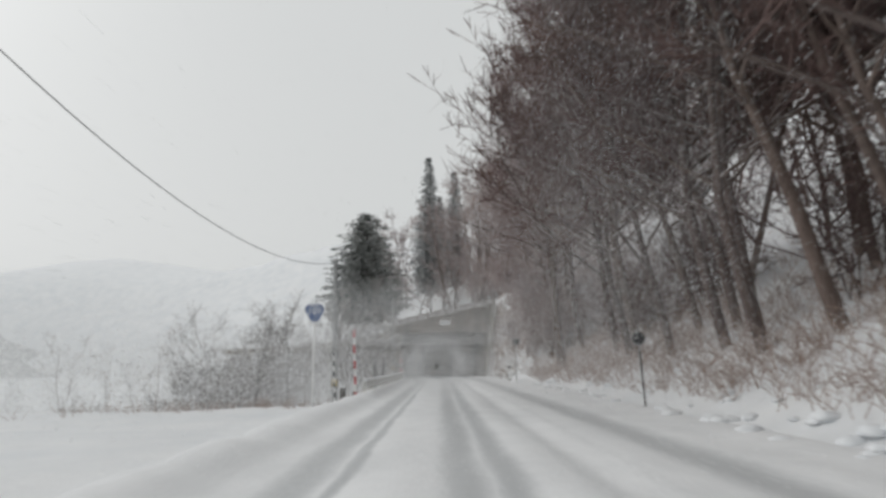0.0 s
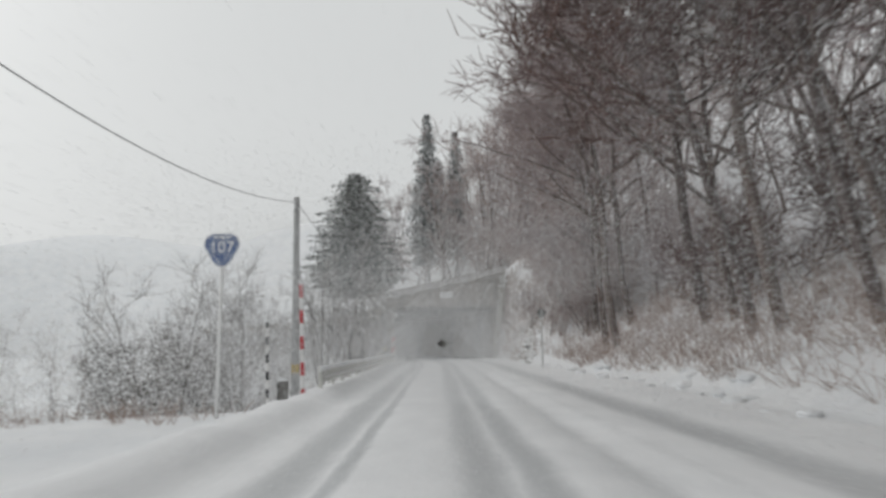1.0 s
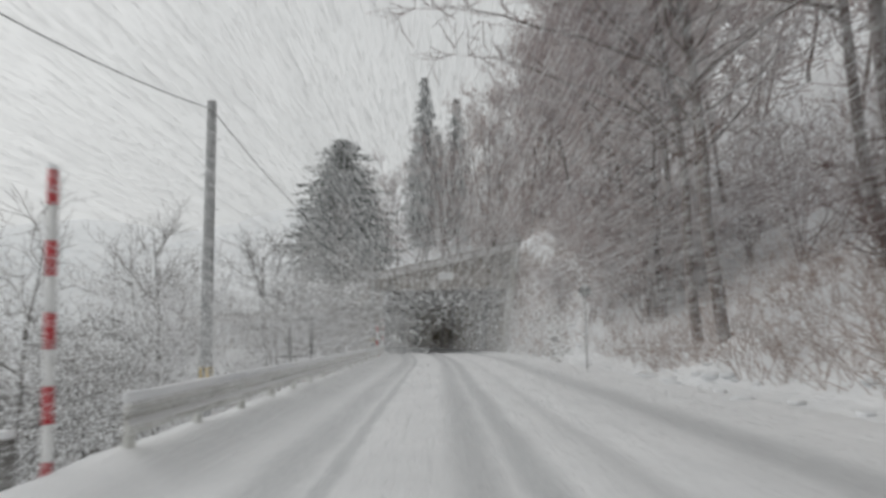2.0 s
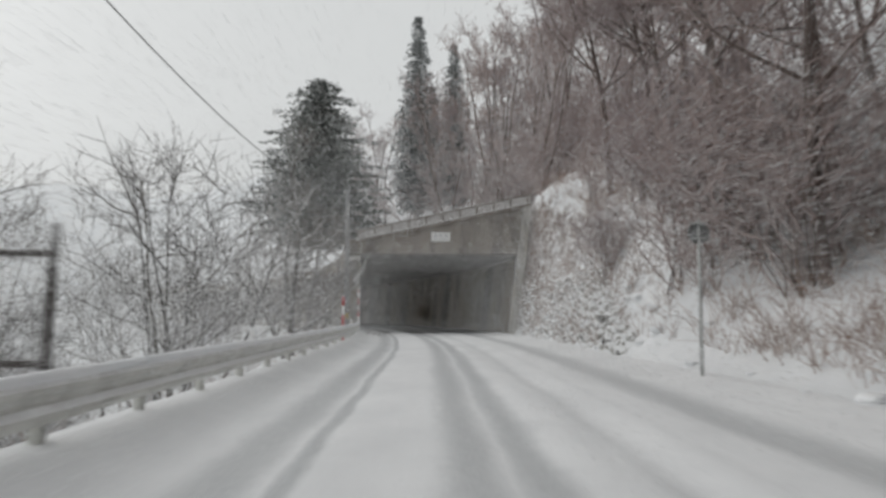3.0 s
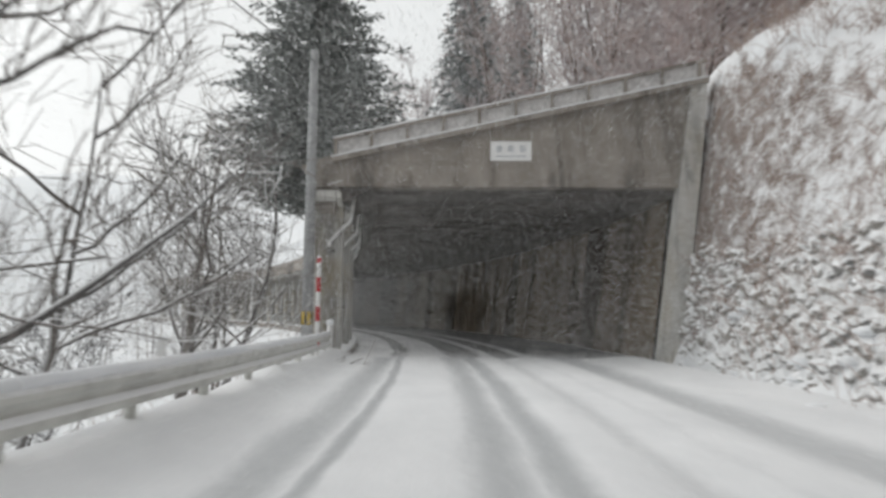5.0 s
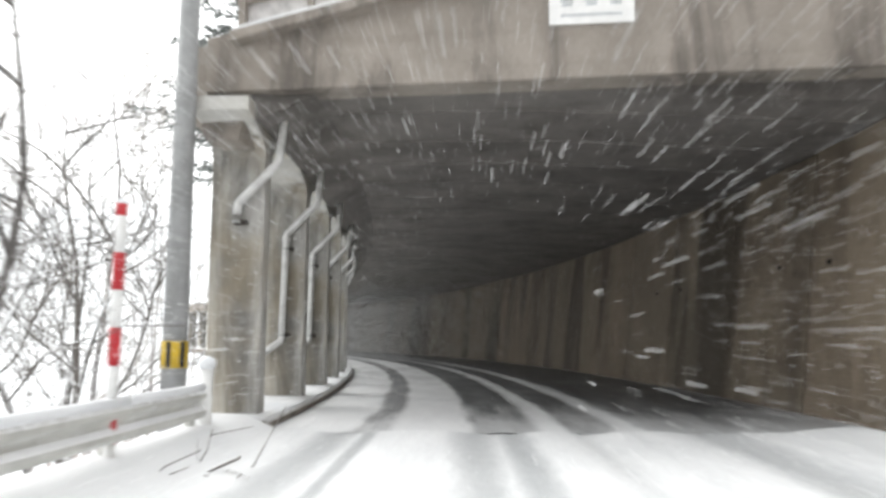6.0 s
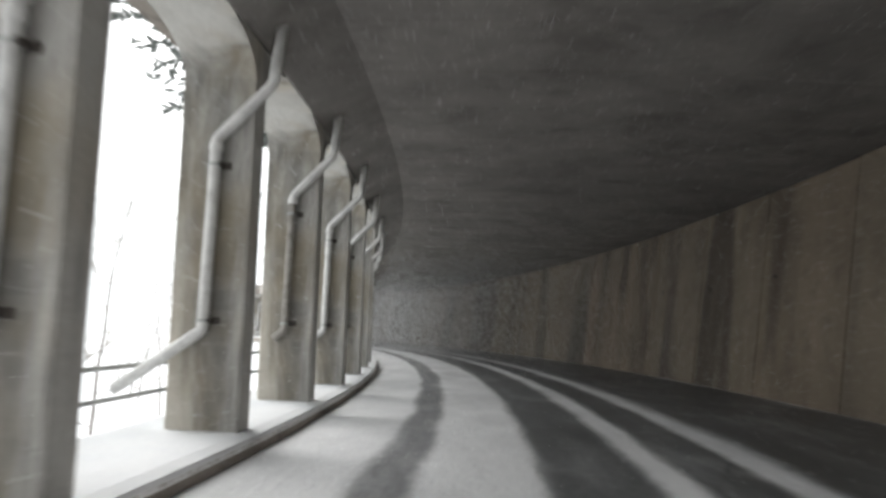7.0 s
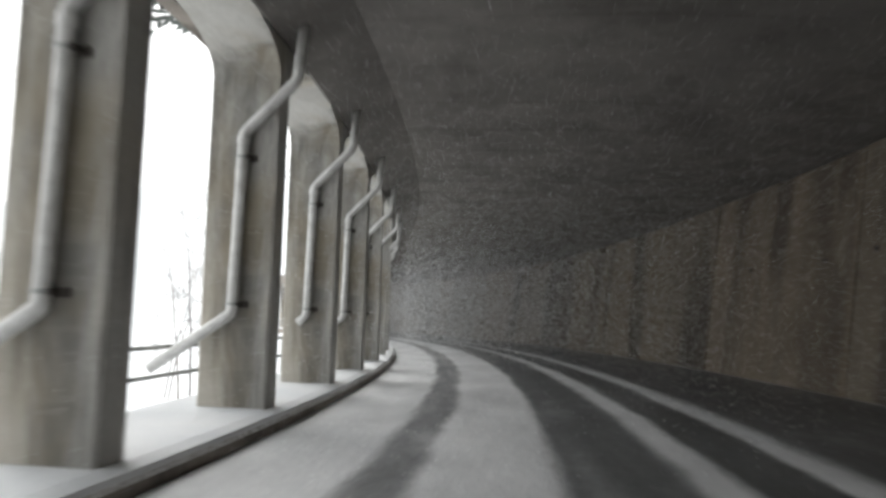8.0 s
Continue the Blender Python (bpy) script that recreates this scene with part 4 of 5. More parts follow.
def tubes_mesh(name, runs, material):
    verts, faces = [], []
    for pts, rad, sides in runs:
        o = len(verts)
        if sides == 2:
            side = (pts[1] - pts[0]).orthogonal().normalized()
            side = Matrix.Rotation(o * 0.7, 3, pts[1] - pts[0]) @ side
            verts += [pts[0] - side * rad[0], pts[0] + side * rad[0], pts[-1] + side * rad[-1], pts[-1] - side * rad[-1]]
            faces.append((o, o + 1, o + 2, o + 3))
            continue
        v, f = tube(pts, rad, sides, cap=False)
        verts += v
        faces += [tuple(i + o for i in q) for q in f]
    me = bpy.data.meshes.new(name)
    me.from_pydata([tuple(v) for v in verts], [], faces)
    me.materials.append(material)
    me.shade_smooth()
    return me


def bare_tree(name, label, bark, twig, group="", limb_parts=True, **kw):
    thick, thin = branch_tree(**kw)
    t = empty(name)
    tagged(t, label, "tree", group=group)
    stems = [r for r in thick if r[2] == 8]
    groups = [("trunk", [r], bark) for r in stems]
    limbs = [r for r in thick if r[2] != 8]
    if limb_parts:
        groups += [("limb", [r], bark) for r in limbs]
    else:
        thin = [(p, r, 4) for p, r, n in limbs] + thin
    for nm, runs, m in groups + [("crown", thin, twig)]:
        ob = new(nm, tubes_mesh(nm, runs, m))
        ob.parent = t
        if nm == "crown":
            tagged(ob, kind="stuff")
    return t


def tree_at(source, x, y, rz, scale, z=None):
    """A copy of a source tree on the ground, turned and sized."""
    zz = (height(x, y) if z is None else z) - 0.15
    c = copy_thing(source, pose(x, y, zz, 0, 0, rz))
    c.matrix_basis = pose(x, y, zz, 0, 0, rz) @ Matrix.Diagonal((scale, scale, scale, 1))
    return c


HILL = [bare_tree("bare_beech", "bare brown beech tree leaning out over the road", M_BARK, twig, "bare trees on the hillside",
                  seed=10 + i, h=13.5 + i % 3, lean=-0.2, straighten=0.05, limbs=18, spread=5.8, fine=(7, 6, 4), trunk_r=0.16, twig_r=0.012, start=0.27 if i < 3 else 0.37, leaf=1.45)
        for i, twig in enumerate((M_TWIG, M_TWIG, M_TWIG, M_HAZEDBROWN, M_HAZEDBROWN, M_HAZEDBROWN))]
BACK = [bare_tree("bare_tree", "bare brown tree higher on the snowy hillside", M_BARK, M_TWIG if i else M_HAZEDBROWN, "bare trees on the hillside", False,
                  seed=30 + i, h=13.5 + i, lean=-0.1, limbs=12, spread=4.4, fine=(5, 4, 3), trunk_r=0.13, twig_r=0.016, leaf=1.9, start=0.1) for i in range(3)]
SHRUB = [bare_tree("bare_shrub", "many-stemmed bare brown shrub on the snowy bank", M_BARK, M_TWIG if i else M_HAZEDBROWN, "shrubs on the bank", False,
                   seed=80 + i, h=4.2, lean=-0.2, limbs=4, spread=1.9, fine=(4, 3, 2), trunk_r=0.035, twig_r=0.009, start=0.15, forks=5, leaf=1.8) for i in range(2)]
FAR = [bare_tree("bare_tree", "bare brown tree above the gallery" if i < 2 else "bare snowy tree in pale haze tones", M_BARK if i < 2 else M_HAZEDBARK, M_HILLTWIG if i < 2 else M_HAZEDTWIG, "bare trees on the hillside", False,
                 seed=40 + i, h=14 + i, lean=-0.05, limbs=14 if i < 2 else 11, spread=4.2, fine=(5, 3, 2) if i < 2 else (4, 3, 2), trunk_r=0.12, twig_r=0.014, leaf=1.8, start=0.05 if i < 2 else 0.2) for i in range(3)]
VALLEY = bare_tree("bare_tree", "bare grey tree on the wooded slope below the road", M_GREYBARK, M_VALLEYTWIG, "bare trees along the valley side", False,
                   seed=47, h=10, lean=0.0, limbs=12, spread=3.6, fine=(5, 5, 3), trunk_r=0.1, twig_r=0.013, leaf=1.9, forks=2, start=0.12)
rnd = random.Random(5)
placed = []
y = -74.0
while y < -4:
    # crowns beyond about y -45 take the haze-toned twigs
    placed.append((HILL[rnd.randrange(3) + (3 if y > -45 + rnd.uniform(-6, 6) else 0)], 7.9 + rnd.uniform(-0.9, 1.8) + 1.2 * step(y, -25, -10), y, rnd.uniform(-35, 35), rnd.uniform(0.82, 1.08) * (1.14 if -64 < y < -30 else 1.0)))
    y += rnd.uniform(1.5, 2.4) if y < -48 else rnd.uniform(1.8, 2.8) if y < -36 else rnd.uniform(2.3, 3.2) if y < -24 else rnd.uniform(3.0, 4.4)
for i, yy in enumerate((-64.0, -61.5, -59.0, -56.0)):
    placed.append((HILL[i % 3], 11.5 + 1.3 * (i % 2), yy, 20.0 * i, 1.05))
for i in range(36):
    yy = rnd.uniform(-72, -2)
    placed.append((BACK[rnd.randrange(3) if yy < -46 else 0], 11 + 26 * rnd.random() ** 1.3, yy, rnd.uniform(0, 360), rnd.uniform(0.8, 1.15)))
for i in range(26):
    placed.append((BACK[1 + rnd.randrange(2)], rnd.uniform(10.5, 22), rnd.uniform(-74, -46), rnd.uniform(0, 360), rnd.uniform(0.8, 1.1)))
for i in range(10):
    placed.append((SHRUB[1], rnd.uniform(8.5, 15), rnd.uniform(-74, -46), rnd.uniform(0, 360), rnd.uniform(0.7, 1.1)))
for i in range(32):
    yy = rnd.uniform(-48, -30) if i % 5 == 0 else rnd.uniform(-30, -2)
    placed.append((SHRUB[0] if yy > -40 else SHRUB[1], 7.2 + abs(rnd.gauss(0, 2.6)), yy, rnd.uniform(0, 360), rnd.uniform(0.7, 1.2)))
for i in range(18):
    placed.append((FAR[2], -rnd.uniform(12, 45), rnd.uniform(-22, 34), rnd.uniform(0, 360), rnd.uniform(0.55, 0.9)))
for i in range(8):
    p = along(rnd.uniform(34, 84), -rnd.uniform(7, 15))
    placed.append((FAR[2], p.x, p.y, rnd.uniform(0, 360), rnd.uniform(0.6, 0.85)))
for i in range(44):
    s, u = rnd.uniform(1.5, 34), 7.6 + 15 * rnd.random() ** 1.4
    p = along(s, u + 1.0)
    placed.append((FAR[rnd.randrange(2)], p.x, p.y, rnd.uniform(0, 360), rnd.uniform(0.85, 1.25)))
for i in range(16):
    p = along(rnd.uniform(28, 62), rnd.uniform(9.0, 15.0))
    placed.append((FAR[rnd.randrange(2)], p.x, p.y, rnd.uniform(0, 360), rnd.uniform(1.0, 1.3)))
for i in range(11):
    placed.append((SHRUB[0], rnd.uniform(6.0, 9.0), rnd.uniform(-27, -14), rnd.uniform(0, 360), rnd.uniform(0.6, 1.0)))
for i in range(20):
    p = along(rnd.uniform(1.5, 18), rnd.uniform(8.7, 15.0))
    placed.append((SHRUB[0], p.x, p.y, rnd.uniform(0, 360), rnd.uniform(0.9, 1.5)))
slope = random.Random(31)
for i in range(18):
    placed.append((VALLEY, -slope.uniform(12.5, 26), slope.uniform(-34, 6), slope.uniform(0, 360), slope.uniform(0.55, 0.85)))
first = set()
for src, x, y, rz, sc in placed:
    if src.name not in first:
        first.add(src.name)
        zz = height(x, y) - 0.15
        src.matrix_basis = pose(x, y, zz, 0, 0, rz) @ Matrix.Diagonal((sc, sc, sc, 1))
    else:
        tree_at(src, x, y, rz, sc)

# bare trees with snow on their boughs between the rail and the valley
def left_tree(x, y, seed, h, lean, limbs, spread, fine, r, forks, label, start=0.2, z=None):
    t = bare_tree("bare_tree", label, M_GREYBARK, M_GREYTWIG, "bare trees along the valley side", seed=seed, h=h, lean=lean, limbs=limbs, spread=spread, fine=fine, trunk_r=r, start=start, forks=forks, twig_r=0.009)
    zz = (height(x, y) if z is None else z) - 0.1
    t.matrix_basis = pose(x, y, zz)
    return t


left_tree(-6.3, -25.0, 51, 7.6, 0.0, 6, 2.6, (5, 3, 2), 0.075, 7, "many-stemmed bare grey tree behind the guard rail")
left_tree(-5.3, -14.5, 52, 9.5, -0.12, 10, 3.6, (5, 4, 2), 0.15, 1, "bare crooked grey tree with snow along its boughs")
left_tree(-5.6, -12.2, 53, 7.0, 0.05, 8, 3.0, (5, 4, 2), 0.1, 2, "bare forked grey tree with snowy boughs")
left_tree(-7.0, -3.6, 54, 8.0, 0.1, 9, 3.6, (5, 4, 2), 0.13, 2, "bare forked tree with long snow-lined boughs")
left_tree(-8.5, -19.0, 55, 9.0, -0.1, 8, 3.2, (5, 4, 2), 0.1, 4, "many-stemmed bare grey tree on the valley slope")
for i, (x, y) in enumerate([(-10, -28), (-14.5, -8), (-14, -22), (-8.6, 2.5), (-18, -2), (-11, -36)]):
    left_tree(x, y, 60 + i, rnd.uniform(7, 10), rnd.uniform(-0.1, 0.1), 8, 3.2, (5, 4, 2), 0.1, rnd.choice((1, 2, 4)), "bare grey tree dusted with snow on the valley slope")


# conifers
def conifer(seed, h, radius, label, needle, droop=0.28, gap=0.0, low=0.12, power=0.75, dense=1.0):
    rnd = random.Random(seed)
    t = empty("conifer")
    tagged(t, label, "tree", group="conifers")
    tube_ob("trunk", [(0, 0, -1), (0.05, 0, h * 0.5), (0, 0, h)], [0.005 * h, 0.004 * h, 0.02], M_HAZEDBARK, t, 10)
    verts, faces = [], []

    def leaf(p, d, w):
        side = d.cross(Vector((rnd.gauss(0, 0.5), rnd.gauss(0, 0.5), 1))).normalized() * w
        o = len(verts)
        verts.extend([p, p + d * 0.55 + side, p + d, p + d * 0.55 - side])
        faces.append((o, o + 1, o + 2, o + 3))

    z = h * low
    while z < h:
        k = z / h
        q0 = (k - low) / (1 - low)
        r = radius * (1 - q0) ** power * (0.55 + 0.45 * min(q0 * 6, 1)) * rnd.uniform(0.75, 1.15) + 0.15
        n = max(5, int(11 * (1 - q0) + 5))
        a0 = rnd.uniform(0, 6.28)
        for b in range(n):
            if rnd.random() < gap:
                continue
            a = a0 + b * 6.283 / n + rnd.gauss(0, 0.18)
            rr = r * rnd.uniform(0.65, 1.1)
            out = Vector((math.cos(a), math.sin(a), 0))
            m = max(4, int(rr * 5))
            for j in range(m):
                q = (j + 0.6) / m
                p = Vector((0, 0, z)) + out * rr * q + Vector((0, 0, -droop * rr * q * q + 0.12 * rr * q))
                for s in (-1, 1, 0, rnd.choice((-1, 1))):
                    d = (out * rnd.uniform(0.4, 0.9) + Vector((-out.y, out.x, 0)) * s * rnd.uniform(0.5, 1.0) + Vector((0, 0, rnd.gauss(-0.1, 0.25)))).normalized()
                    leaf(p + Vector((rnd.gauss(0, 0.06), rnd.gauss(0, 0.06), rnd.gauss(0, 0.06))), d * rnd.uniform(0.3, 0.62), rnd.uniform(0.05, 0.11))
        z += (h * 0.021 + 0.06) / dense
    mesh_ob("crown", [tuple(v) for v in verts], faces, needle, t)
    return t


def stand(t, x, y, z, rz=0, s=1.0):
    t.matrix_basis = pose(x, y, z, 0, 0, rz) @ Matrix.Diagonal((s, s, s, 1))
    return t


stand(conifer(1, 25.0, 6.6, "dense dark pine beside the gallery dusted with snow", M_PINE, 0.1, 0.06, 0.4, 0.5, 2.1), -9.7, 21.0, -3.0)
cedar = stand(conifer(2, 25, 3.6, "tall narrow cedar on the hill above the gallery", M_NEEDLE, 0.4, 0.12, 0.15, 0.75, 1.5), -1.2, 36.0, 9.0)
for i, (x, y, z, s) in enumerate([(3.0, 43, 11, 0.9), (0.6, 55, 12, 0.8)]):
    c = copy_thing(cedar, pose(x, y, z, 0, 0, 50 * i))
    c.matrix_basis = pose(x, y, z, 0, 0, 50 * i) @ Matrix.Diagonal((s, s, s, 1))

# ---- rough stone revetment on the cut beside the portal ----
M_STONE = bark_material("snowy_rough_stone", (0.2, 0.2, 0.193), (0.4, 0.395, 0.38), 1.0, -0.2)
rnd = random.Random(21)


def stone_mesh(seed):
    r = random.Random(seed)
    bm = bmesh.new()
    bmesh.ops.create_icosphere(bm, subdivisions=1, radius=0.5)
    bmesh.ops.subdivide_edges(bm, edges=[e for e in bm.edges if r.random() < 0.25], cuts=1)
    for v in bm.verts:
        v.co *= r.uniform(0.8, 1.2)
    bmesh.ops.triangulate(bm, faces=bm.faces)
    me = bpy.data.meshes.new("stone")
    bm.to_mesh(me)
    bm.free()
    me.materials.append(M_STONE)
    return me


STONES = [stone_mesh(i) for i in range(8)]
revetment = empty("stone_revetment", 5.2, -12, 0)
tagged(revetment, "rough stone revetment with snow caught between its stones", "stone wall", kind="structure")
rest_v, rest_f = [], []
for row in range(11):
    s = -24.0
    while s < -0.8:
        size = rnd.uniform(0.17, 0.36)
        s += size * 0.95
        fade = step(s, -25, -15)
        if row > 3 + 8 * fade or rnd.random() < 0.08:
            continue
        x = 5.17 + row * 0.27 / (2.4 + 4.5 * step(s, -7, -0.4)) + rnd.gauss(0, 0.04)
        z = height(x, s) + rnd.gauss(0, 0.05)
        m = Matrix.LocRotScale((x - 5.2, s + 12, z), Euler((rnd.uniform(0, 6), rnd.uniform(-0.5, 0.5), rnd.uniform(0, 6))), (size * rnd.uniform(0.8, 1.1), size * 1.1, size * rnd.uniform(0.65, 0.95)))
        me = STONES[rnd.randrange(8)]
        if -15.5 < s < -6.0:
            ob = new("stone", me)
            ob.parent = revetment
            ob.matrix_basis = m
        else:
            o = len(rest_v)
            rest_v += [tuple(m @ v.co) for v in me.vertices]
            rest_f += [tuple(i + o for i in p.vertices) for p in me.polygons]
tagged(mesh_ob("far_stones", rest_v, rest_f, M_STONE, revetment), kind="stuff")

# ---- dry brush on the bank ----
def brush(name, count, seed, place, size, label):
    rnd = random.Random(seed)
    verts, faces = [], []
    for i in range(count):
        spot = place(rnd)
        if spot is None:
            continue
        x, y = spot
        z = height(x, y) - 0.05
        for k in range(rnd.randint(3, 6)):
            d = Vector((rnd.gauss(-0.15, 0.45), rnd.gauss(0, 0.45), rnd.uniform(0.4, 1.0))).normalized()
            l = size * rnd.uniform(0.5, 1.3)
            p0 = Vector((x + rnd.gauss(0, 0.1), y + rnd.gauss(0, 0.1), z))
            p1 = p0 + d * l * 0.6
            p2 = p1 + (d + Vector((rnd.gauss(-0.1, 0.4), rnd.gauss(0, 0.4), -0.35))).normalized() * l * 0.5
            v, f = tube([p0, p1, p2], [0.010, 0.008, 0.004], 3, cap=False)
            o = len(verts)
            verts += [tuple(q) for q in v]
            faces += [tuple(q + o for q in g) for g in f]
    return tagged(mesh_ob(name, verts, faces, M_BRUSH), label, "brush", kind="stuff")


def on_bank(rnd):
    y = rnd.uniform(-76, -0.8)
    lo = 6.1 - 1.0 * step(y, -31, -18)
    return lo + abs(rnd.gauss(0, 4.0)), y


brush("bank_brush", 3000, 3, on_bank, 0.75, "dry brown stems and fallen twigs sticking out of the snow")


def on_field(rnd):
    x = -rnd.uniform(4.2, 13) if rnd.random() < 0.75 else -rnd.uniform(4, 30)
    return x, -51 + rnd.gauss(0, 1.2) + 0.1 * x


brush("field_brush", 90, 4, on_field, 0.45, "dry grass tufts at the snowy field's edge")
brush("valley_brush", 800, 6, lambda r: (-5.0 - abs(r.gauss(0, 5)), r.uniform(-47, 0)), 0.9, "dry brush on the valley slope behind the guard rail")


# ---- far snowy ridges across the valley, fog tone in their colour ----
def ridge(name, x0, y0, x1, y1, base, h, seed, material, label, teeth=3.0):
    rnd = random.Random(seed)
    n = 160
    verts, faces = [], []
    d = Vector((x1 - x0, y1 - y0, 0))
    away = Vector((d.y, -d.x, 0)).normalized()
    if away.y < 0:
        away = -away
    for i in range(n + 1):
        k = i / n
        p = Vector((x0, y0, base)) + d * k
        top = h * (0.55 + 0.5 * noise.noise((k * 4, seed, 0)) + 0.15 * noise.noise((k * 15, seed, 2)))
        top += teeth * (rnd.random() - 0.3)
        verts += [tuple(p), tuple(p + away * top * 0.9 + Vector((0, 0, top * 0.6))), tuple(p + away * top * 1.6 + Vector((0, 0, top)))]
    for i in range(n):
        for j in range(2):
            a = i * 3 + j
            faces.append((a, a + 3, a + 4, a + 1))
    return tagged(mesh_ob(name, verts, faces, material), label, "hill", kind="structure")


ridge("backdrop_near", -150, 60, -12, 130, -14, 40, 2, M_RIDGE, "snowy wooded slope across the valley in a pale fog tone", 3.5)

# ---- ploughed lumps of snow and a few boulders at the road's edges ----
rnd = random.Random(77)


def lump(bm, x, y, z, size, flat=0.6):
    geo = bmesh.ops.create_icosphere(bm, subdivisions=2, radius=size)
    for v in geo["verts"]:
        k = 1 + 0.35 * noise.noise(v.co * (1.4 / size) + Vector((x, y, 0)))
        v.co = Vector((x + v.co.x * k, y + v.co.y * k * 1.2, z + v.co.z * k * flat))


bm = bmesh.new()
for i in range(230):
    y = rnd.uniform(-72, -1.5)
    if rnd.random() < 0.6:
        x = rnd.uniform(5.1, 6.4) - 0.6 * step(y, -26, -14)
    else:
        x = -2.75 - max(y + 23.8, 0) ** 2 / 454 + rnd.gauss(0, 0.12)
    lump(bm, x, y, max(height(x, y), 0.0) + 0.03, rnd.uniform(0.06, 0.24), 0.42)
tagged(part("snow_lumps", bm, M_SNOW, None, smooth=True), "lumps of ploughed snow along the road's edges", "snow", kind="stuff")
for x, y, size in ((5.3, -21.6, 0.18), (5.6, -20.4, 0.22), (5.2, -23.4, 0.13), (5.3, -18.6, 0.17)):
    bm = bmesh.new()
    lump(bm, 0, 0, 0, size, 0.8)
    rock = part("boulder", bm, M_DARKSTONE, None)
    rock.matrix_basis = pose(x, y, max(height(x, y), 0) + 0.1, 0, 0, rnd.uniform(0, 360))
    tagged(rock, "dark rough boulder capped with snow on the verge", "rock", group="boulders on the verge")

# ---- falling snow, massed in places to stand for haze ----
rng = np.random.default_rng(9)


# how thick the flakes stand, fitted to the haze along the camera's path: stretches of y, and the share of light lost in
# a metre over the road and under the trees
HAZE_STRETCHES = ((-84.0, -66.0, 0.006, 0.002), (-66.0, -52.0, 0.014, 0.003), (-52.0, -36.0, 0.06, 0.004), (-36.0, -25.0, 0.042, 0.005), (-24.0, -5.0, 0.008, 0.003))
# extra flakes close round the camera's path, filling the clear middle of its view
CORE_HAZE = ((-60.0, -50.5, 0.1, 0.0),)


def shell(near, far, grain, part_of=1.0, stretches=HAZE_STRETCHES):
    """Flakes between two distances from the camera's line of travel, larger and fewer farther off so that they stay
    small in its view.
    """
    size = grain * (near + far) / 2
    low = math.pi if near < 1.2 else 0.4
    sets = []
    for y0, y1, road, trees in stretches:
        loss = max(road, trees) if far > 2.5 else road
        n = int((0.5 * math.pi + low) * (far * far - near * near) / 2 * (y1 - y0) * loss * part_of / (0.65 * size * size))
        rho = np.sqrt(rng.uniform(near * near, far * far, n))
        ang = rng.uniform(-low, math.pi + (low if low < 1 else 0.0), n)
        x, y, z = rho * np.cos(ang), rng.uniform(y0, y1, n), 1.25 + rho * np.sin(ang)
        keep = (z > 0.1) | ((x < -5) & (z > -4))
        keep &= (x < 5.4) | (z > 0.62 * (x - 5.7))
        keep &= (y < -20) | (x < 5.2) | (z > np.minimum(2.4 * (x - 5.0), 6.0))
        # high flakes left out where the camera would see them against the sky
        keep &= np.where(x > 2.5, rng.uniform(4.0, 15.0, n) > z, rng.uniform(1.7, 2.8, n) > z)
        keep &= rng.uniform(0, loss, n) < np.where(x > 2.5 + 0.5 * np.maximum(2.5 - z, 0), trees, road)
        sets.append(triangles(np.stack([x, y, z], 1)[keep], size))
    return np.concatenate(sets)


def bank_of_mist(x0, x1, y0, y1, z0, z1, loss, size, clear=0.0):
    """Flakes that stand for haze in one part of the air, thinner towards its top and cleared round the camera's path.
    """
    n = int((x1 - x0) * (y1 - y0) * (z1 - z0) * loss / (0.65 * size * size))
    p = np.stack([rng.uniform(x0, x1, n), rng.uniform(y0, y1, n), z0 + (z1 - z0) * rng.uniform(0, 1, n) ** 1.3], 1)
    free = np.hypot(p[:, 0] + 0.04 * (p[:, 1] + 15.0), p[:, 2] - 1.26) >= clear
    free &= (p[:, 0] < 5.4) | (p[:, 2] > 0.62 * (p[:, 0] - 5.7))
    return triangles(p[free], size)


def roof_haze(loss, size):
    """Flakes that stand for haze in front of the trees above the gallery."""
    n = int(28 * 15 * 11 * loss / (0.65 * size * size))
    p = np.stack([rng.uniform(-17, 11, n), rng.uniform(1.0, 16.0, n), rng.uniform(6.6, 17.6, n)], 1)
    rise = 7.0 + 0.9 * np.maximum(p[:, 0] - 3.0, 0) + rng.uniform(0, 1, n)
    thin = rng.uniform(9, 18, n) > p[:, 2]
    return triangles(p[(p[:, 2] > rise) & thin], size)


def triangles(p, size):
    n = len(p)
    a, b = rng.normal(size=(n, 3)), rng.normal(size=(n, 3))
    a /= np.linalg.norm(a, axis=1, keepdims=True)
    b -= a * (a * b).sum(1, keepdims=True)
    b /= np.linalg.norm(b, axis=1, keepdims=True)
    r = (size * rng.uniform(0.6, 1.25, n))[:, None]
    c, s = -0.5, math.sqrt(0.75)
    return np.stack([p + a * r, p + (a * c + b * s) * r, p + (a * c - b * s) * r], 1).reshape(-1, 3)


def snowfall(name, sets, label):
    v = np.concatenate(sets)
    me = bpy.data.meshes.new(name)
    me.from_pydata(v.tolist(), [], np.arange(len(v)).reshape(-1, 3).tolist())
    me.materials.append(flake_material())
    return tagged(new(name, me), label, "snow", kind="stuff")


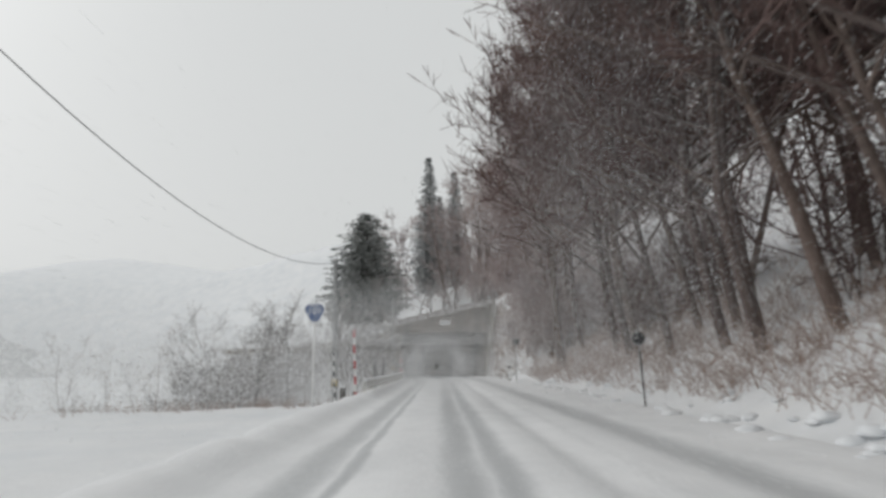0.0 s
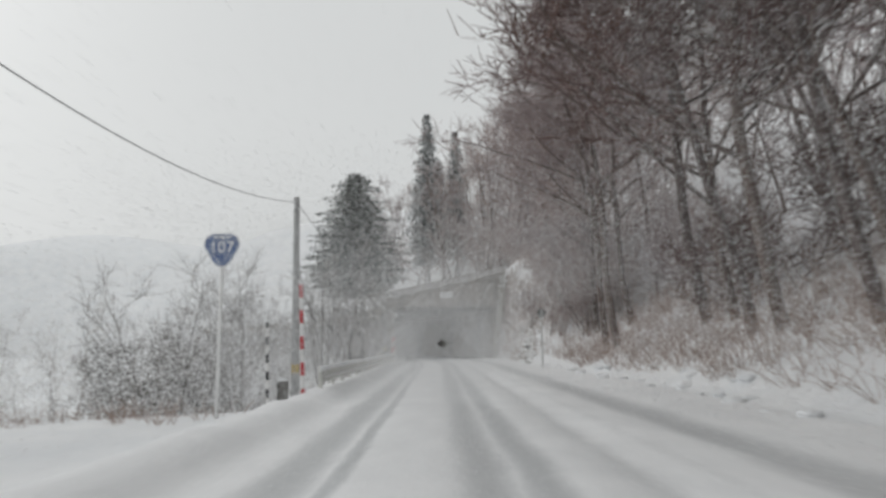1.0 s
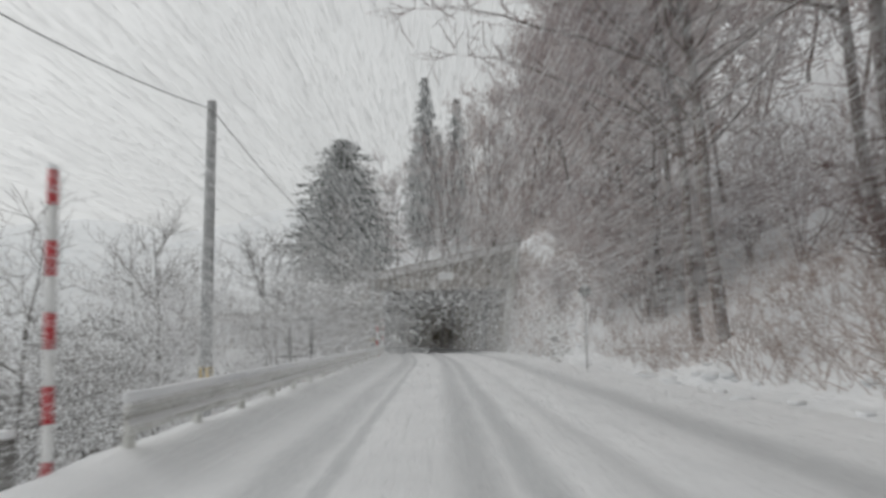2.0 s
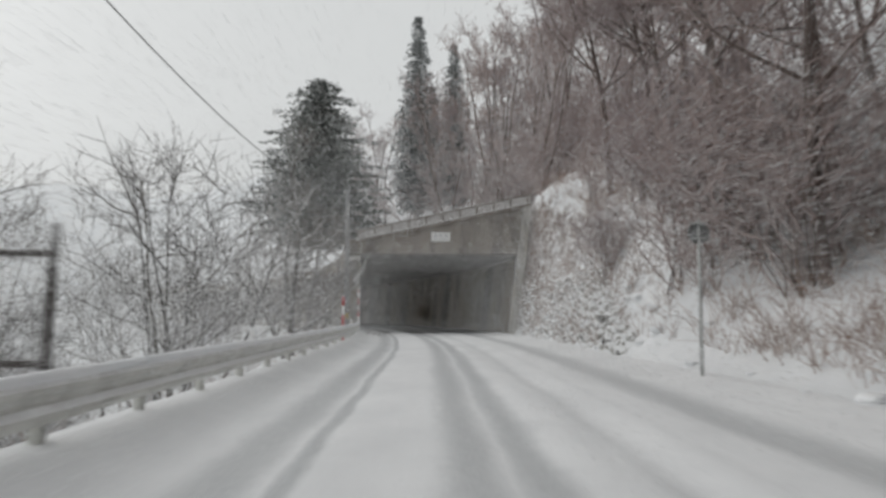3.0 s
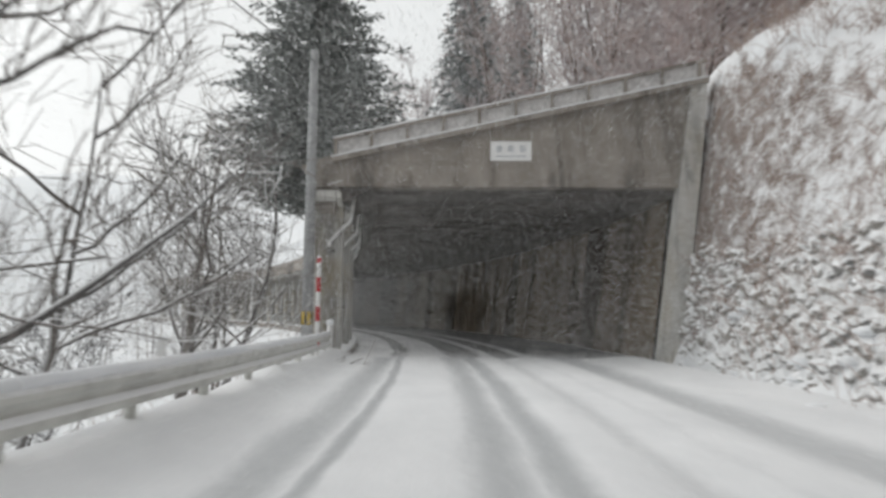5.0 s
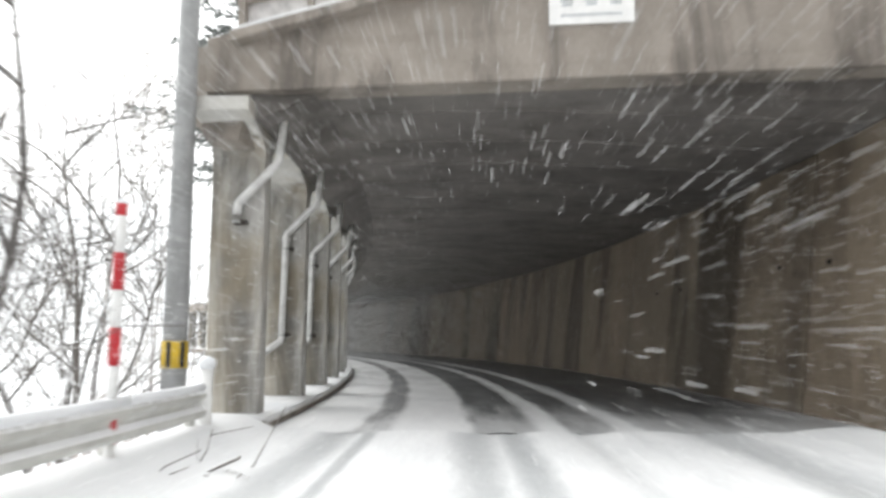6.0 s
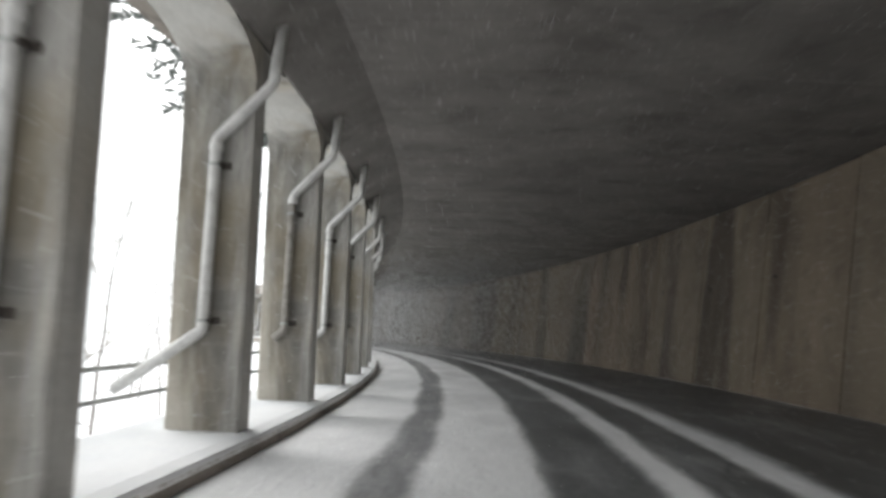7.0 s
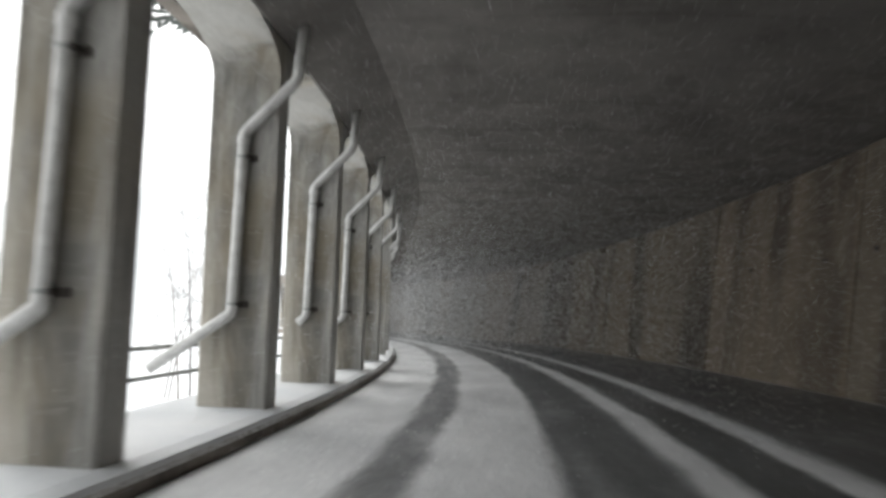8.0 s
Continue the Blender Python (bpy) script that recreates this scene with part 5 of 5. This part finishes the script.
def flake_material():
    """Crystals toned grey to give the haze its brightness; they let half of the light through."""
    m, nt, b = mat("snowflake")
    a = node(nt, "ShaderNodeBsdfDiffuse", Color=(0.8, 0.808, 0.812, 1))
    t = node(nt, "ShaderNodeBsdfTranslucent", Color=(0.8, 0.808, 0.812, 1))
    x = node(nt, "ShaderNodeMixShader", Fac=0.5)
    nt.links.new(a.outputs[0], x.inputs[1])
    nt.links.new(t.outputs[0], x.inputs[2])
    nt.links.new(x.outputs[0], nt.nodes["Material Output"].inputs["Surface"])
    return m


def gallery_haze(s0, s1, loss, size, clear=0.0):
    """Fine flakes that stand for haze hanging in the gallery, cleared round the camera's path."""
    n = int((s1 - s0) * 7.6 * 3.8 * loss / (0.65 * size * size))
    s, lat, z = rng.uniform(s0, s1, n), rng.uniform(-2.2, 5.4, n), rng.uniform(0.15, 3.95, n)
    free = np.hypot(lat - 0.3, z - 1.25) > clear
    p = np.array([along(a, b, c) for a, b, c in zip(s[free], lat[free], z[free])])
    return triangles(p, size)


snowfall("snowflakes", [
    shell(0.05, 0.4, 0.013, 1.0, CORE_HAZE), shell(0.4, 0.9, 0.0054, 1.0, CORE_HAZE), shell(0.9, 1.5, 0.0038, 0.75), shell(1.5, 2.2, 0.0037, 0.8), shell(2.2, 3.3, 0.0038, 0.75), shell(3.3, 4.8, 0.0038, 0.7), shell(4.8, 7.0, 0.004, 0.6),
    shell(7.0, 11.0, 0.004, 0.5), shell(11.0, 18.0, 0.0042, 0.4), shell(18.0, 32.0, 0.0046, 0.4), roof_haze(0.006, 0.014),
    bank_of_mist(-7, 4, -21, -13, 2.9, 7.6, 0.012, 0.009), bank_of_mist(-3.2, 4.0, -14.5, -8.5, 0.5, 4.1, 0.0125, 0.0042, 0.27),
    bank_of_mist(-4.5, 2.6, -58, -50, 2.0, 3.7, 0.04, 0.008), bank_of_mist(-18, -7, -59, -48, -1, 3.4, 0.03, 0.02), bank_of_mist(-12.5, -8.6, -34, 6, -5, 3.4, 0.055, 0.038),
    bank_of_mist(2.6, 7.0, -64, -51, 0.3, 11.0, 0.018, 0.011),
    gallery_haze(0.5, 16, 0.0012, 0.005, 1.0), gallery_haze(16, 25, 0.006, 0.007, 1.0), gallery_haze(25, 36, 0.016, 0.012), gallery_haze(36, 84, 0.032, 0.028),
], "white snowflakes falling, massed in places to stand for haze")
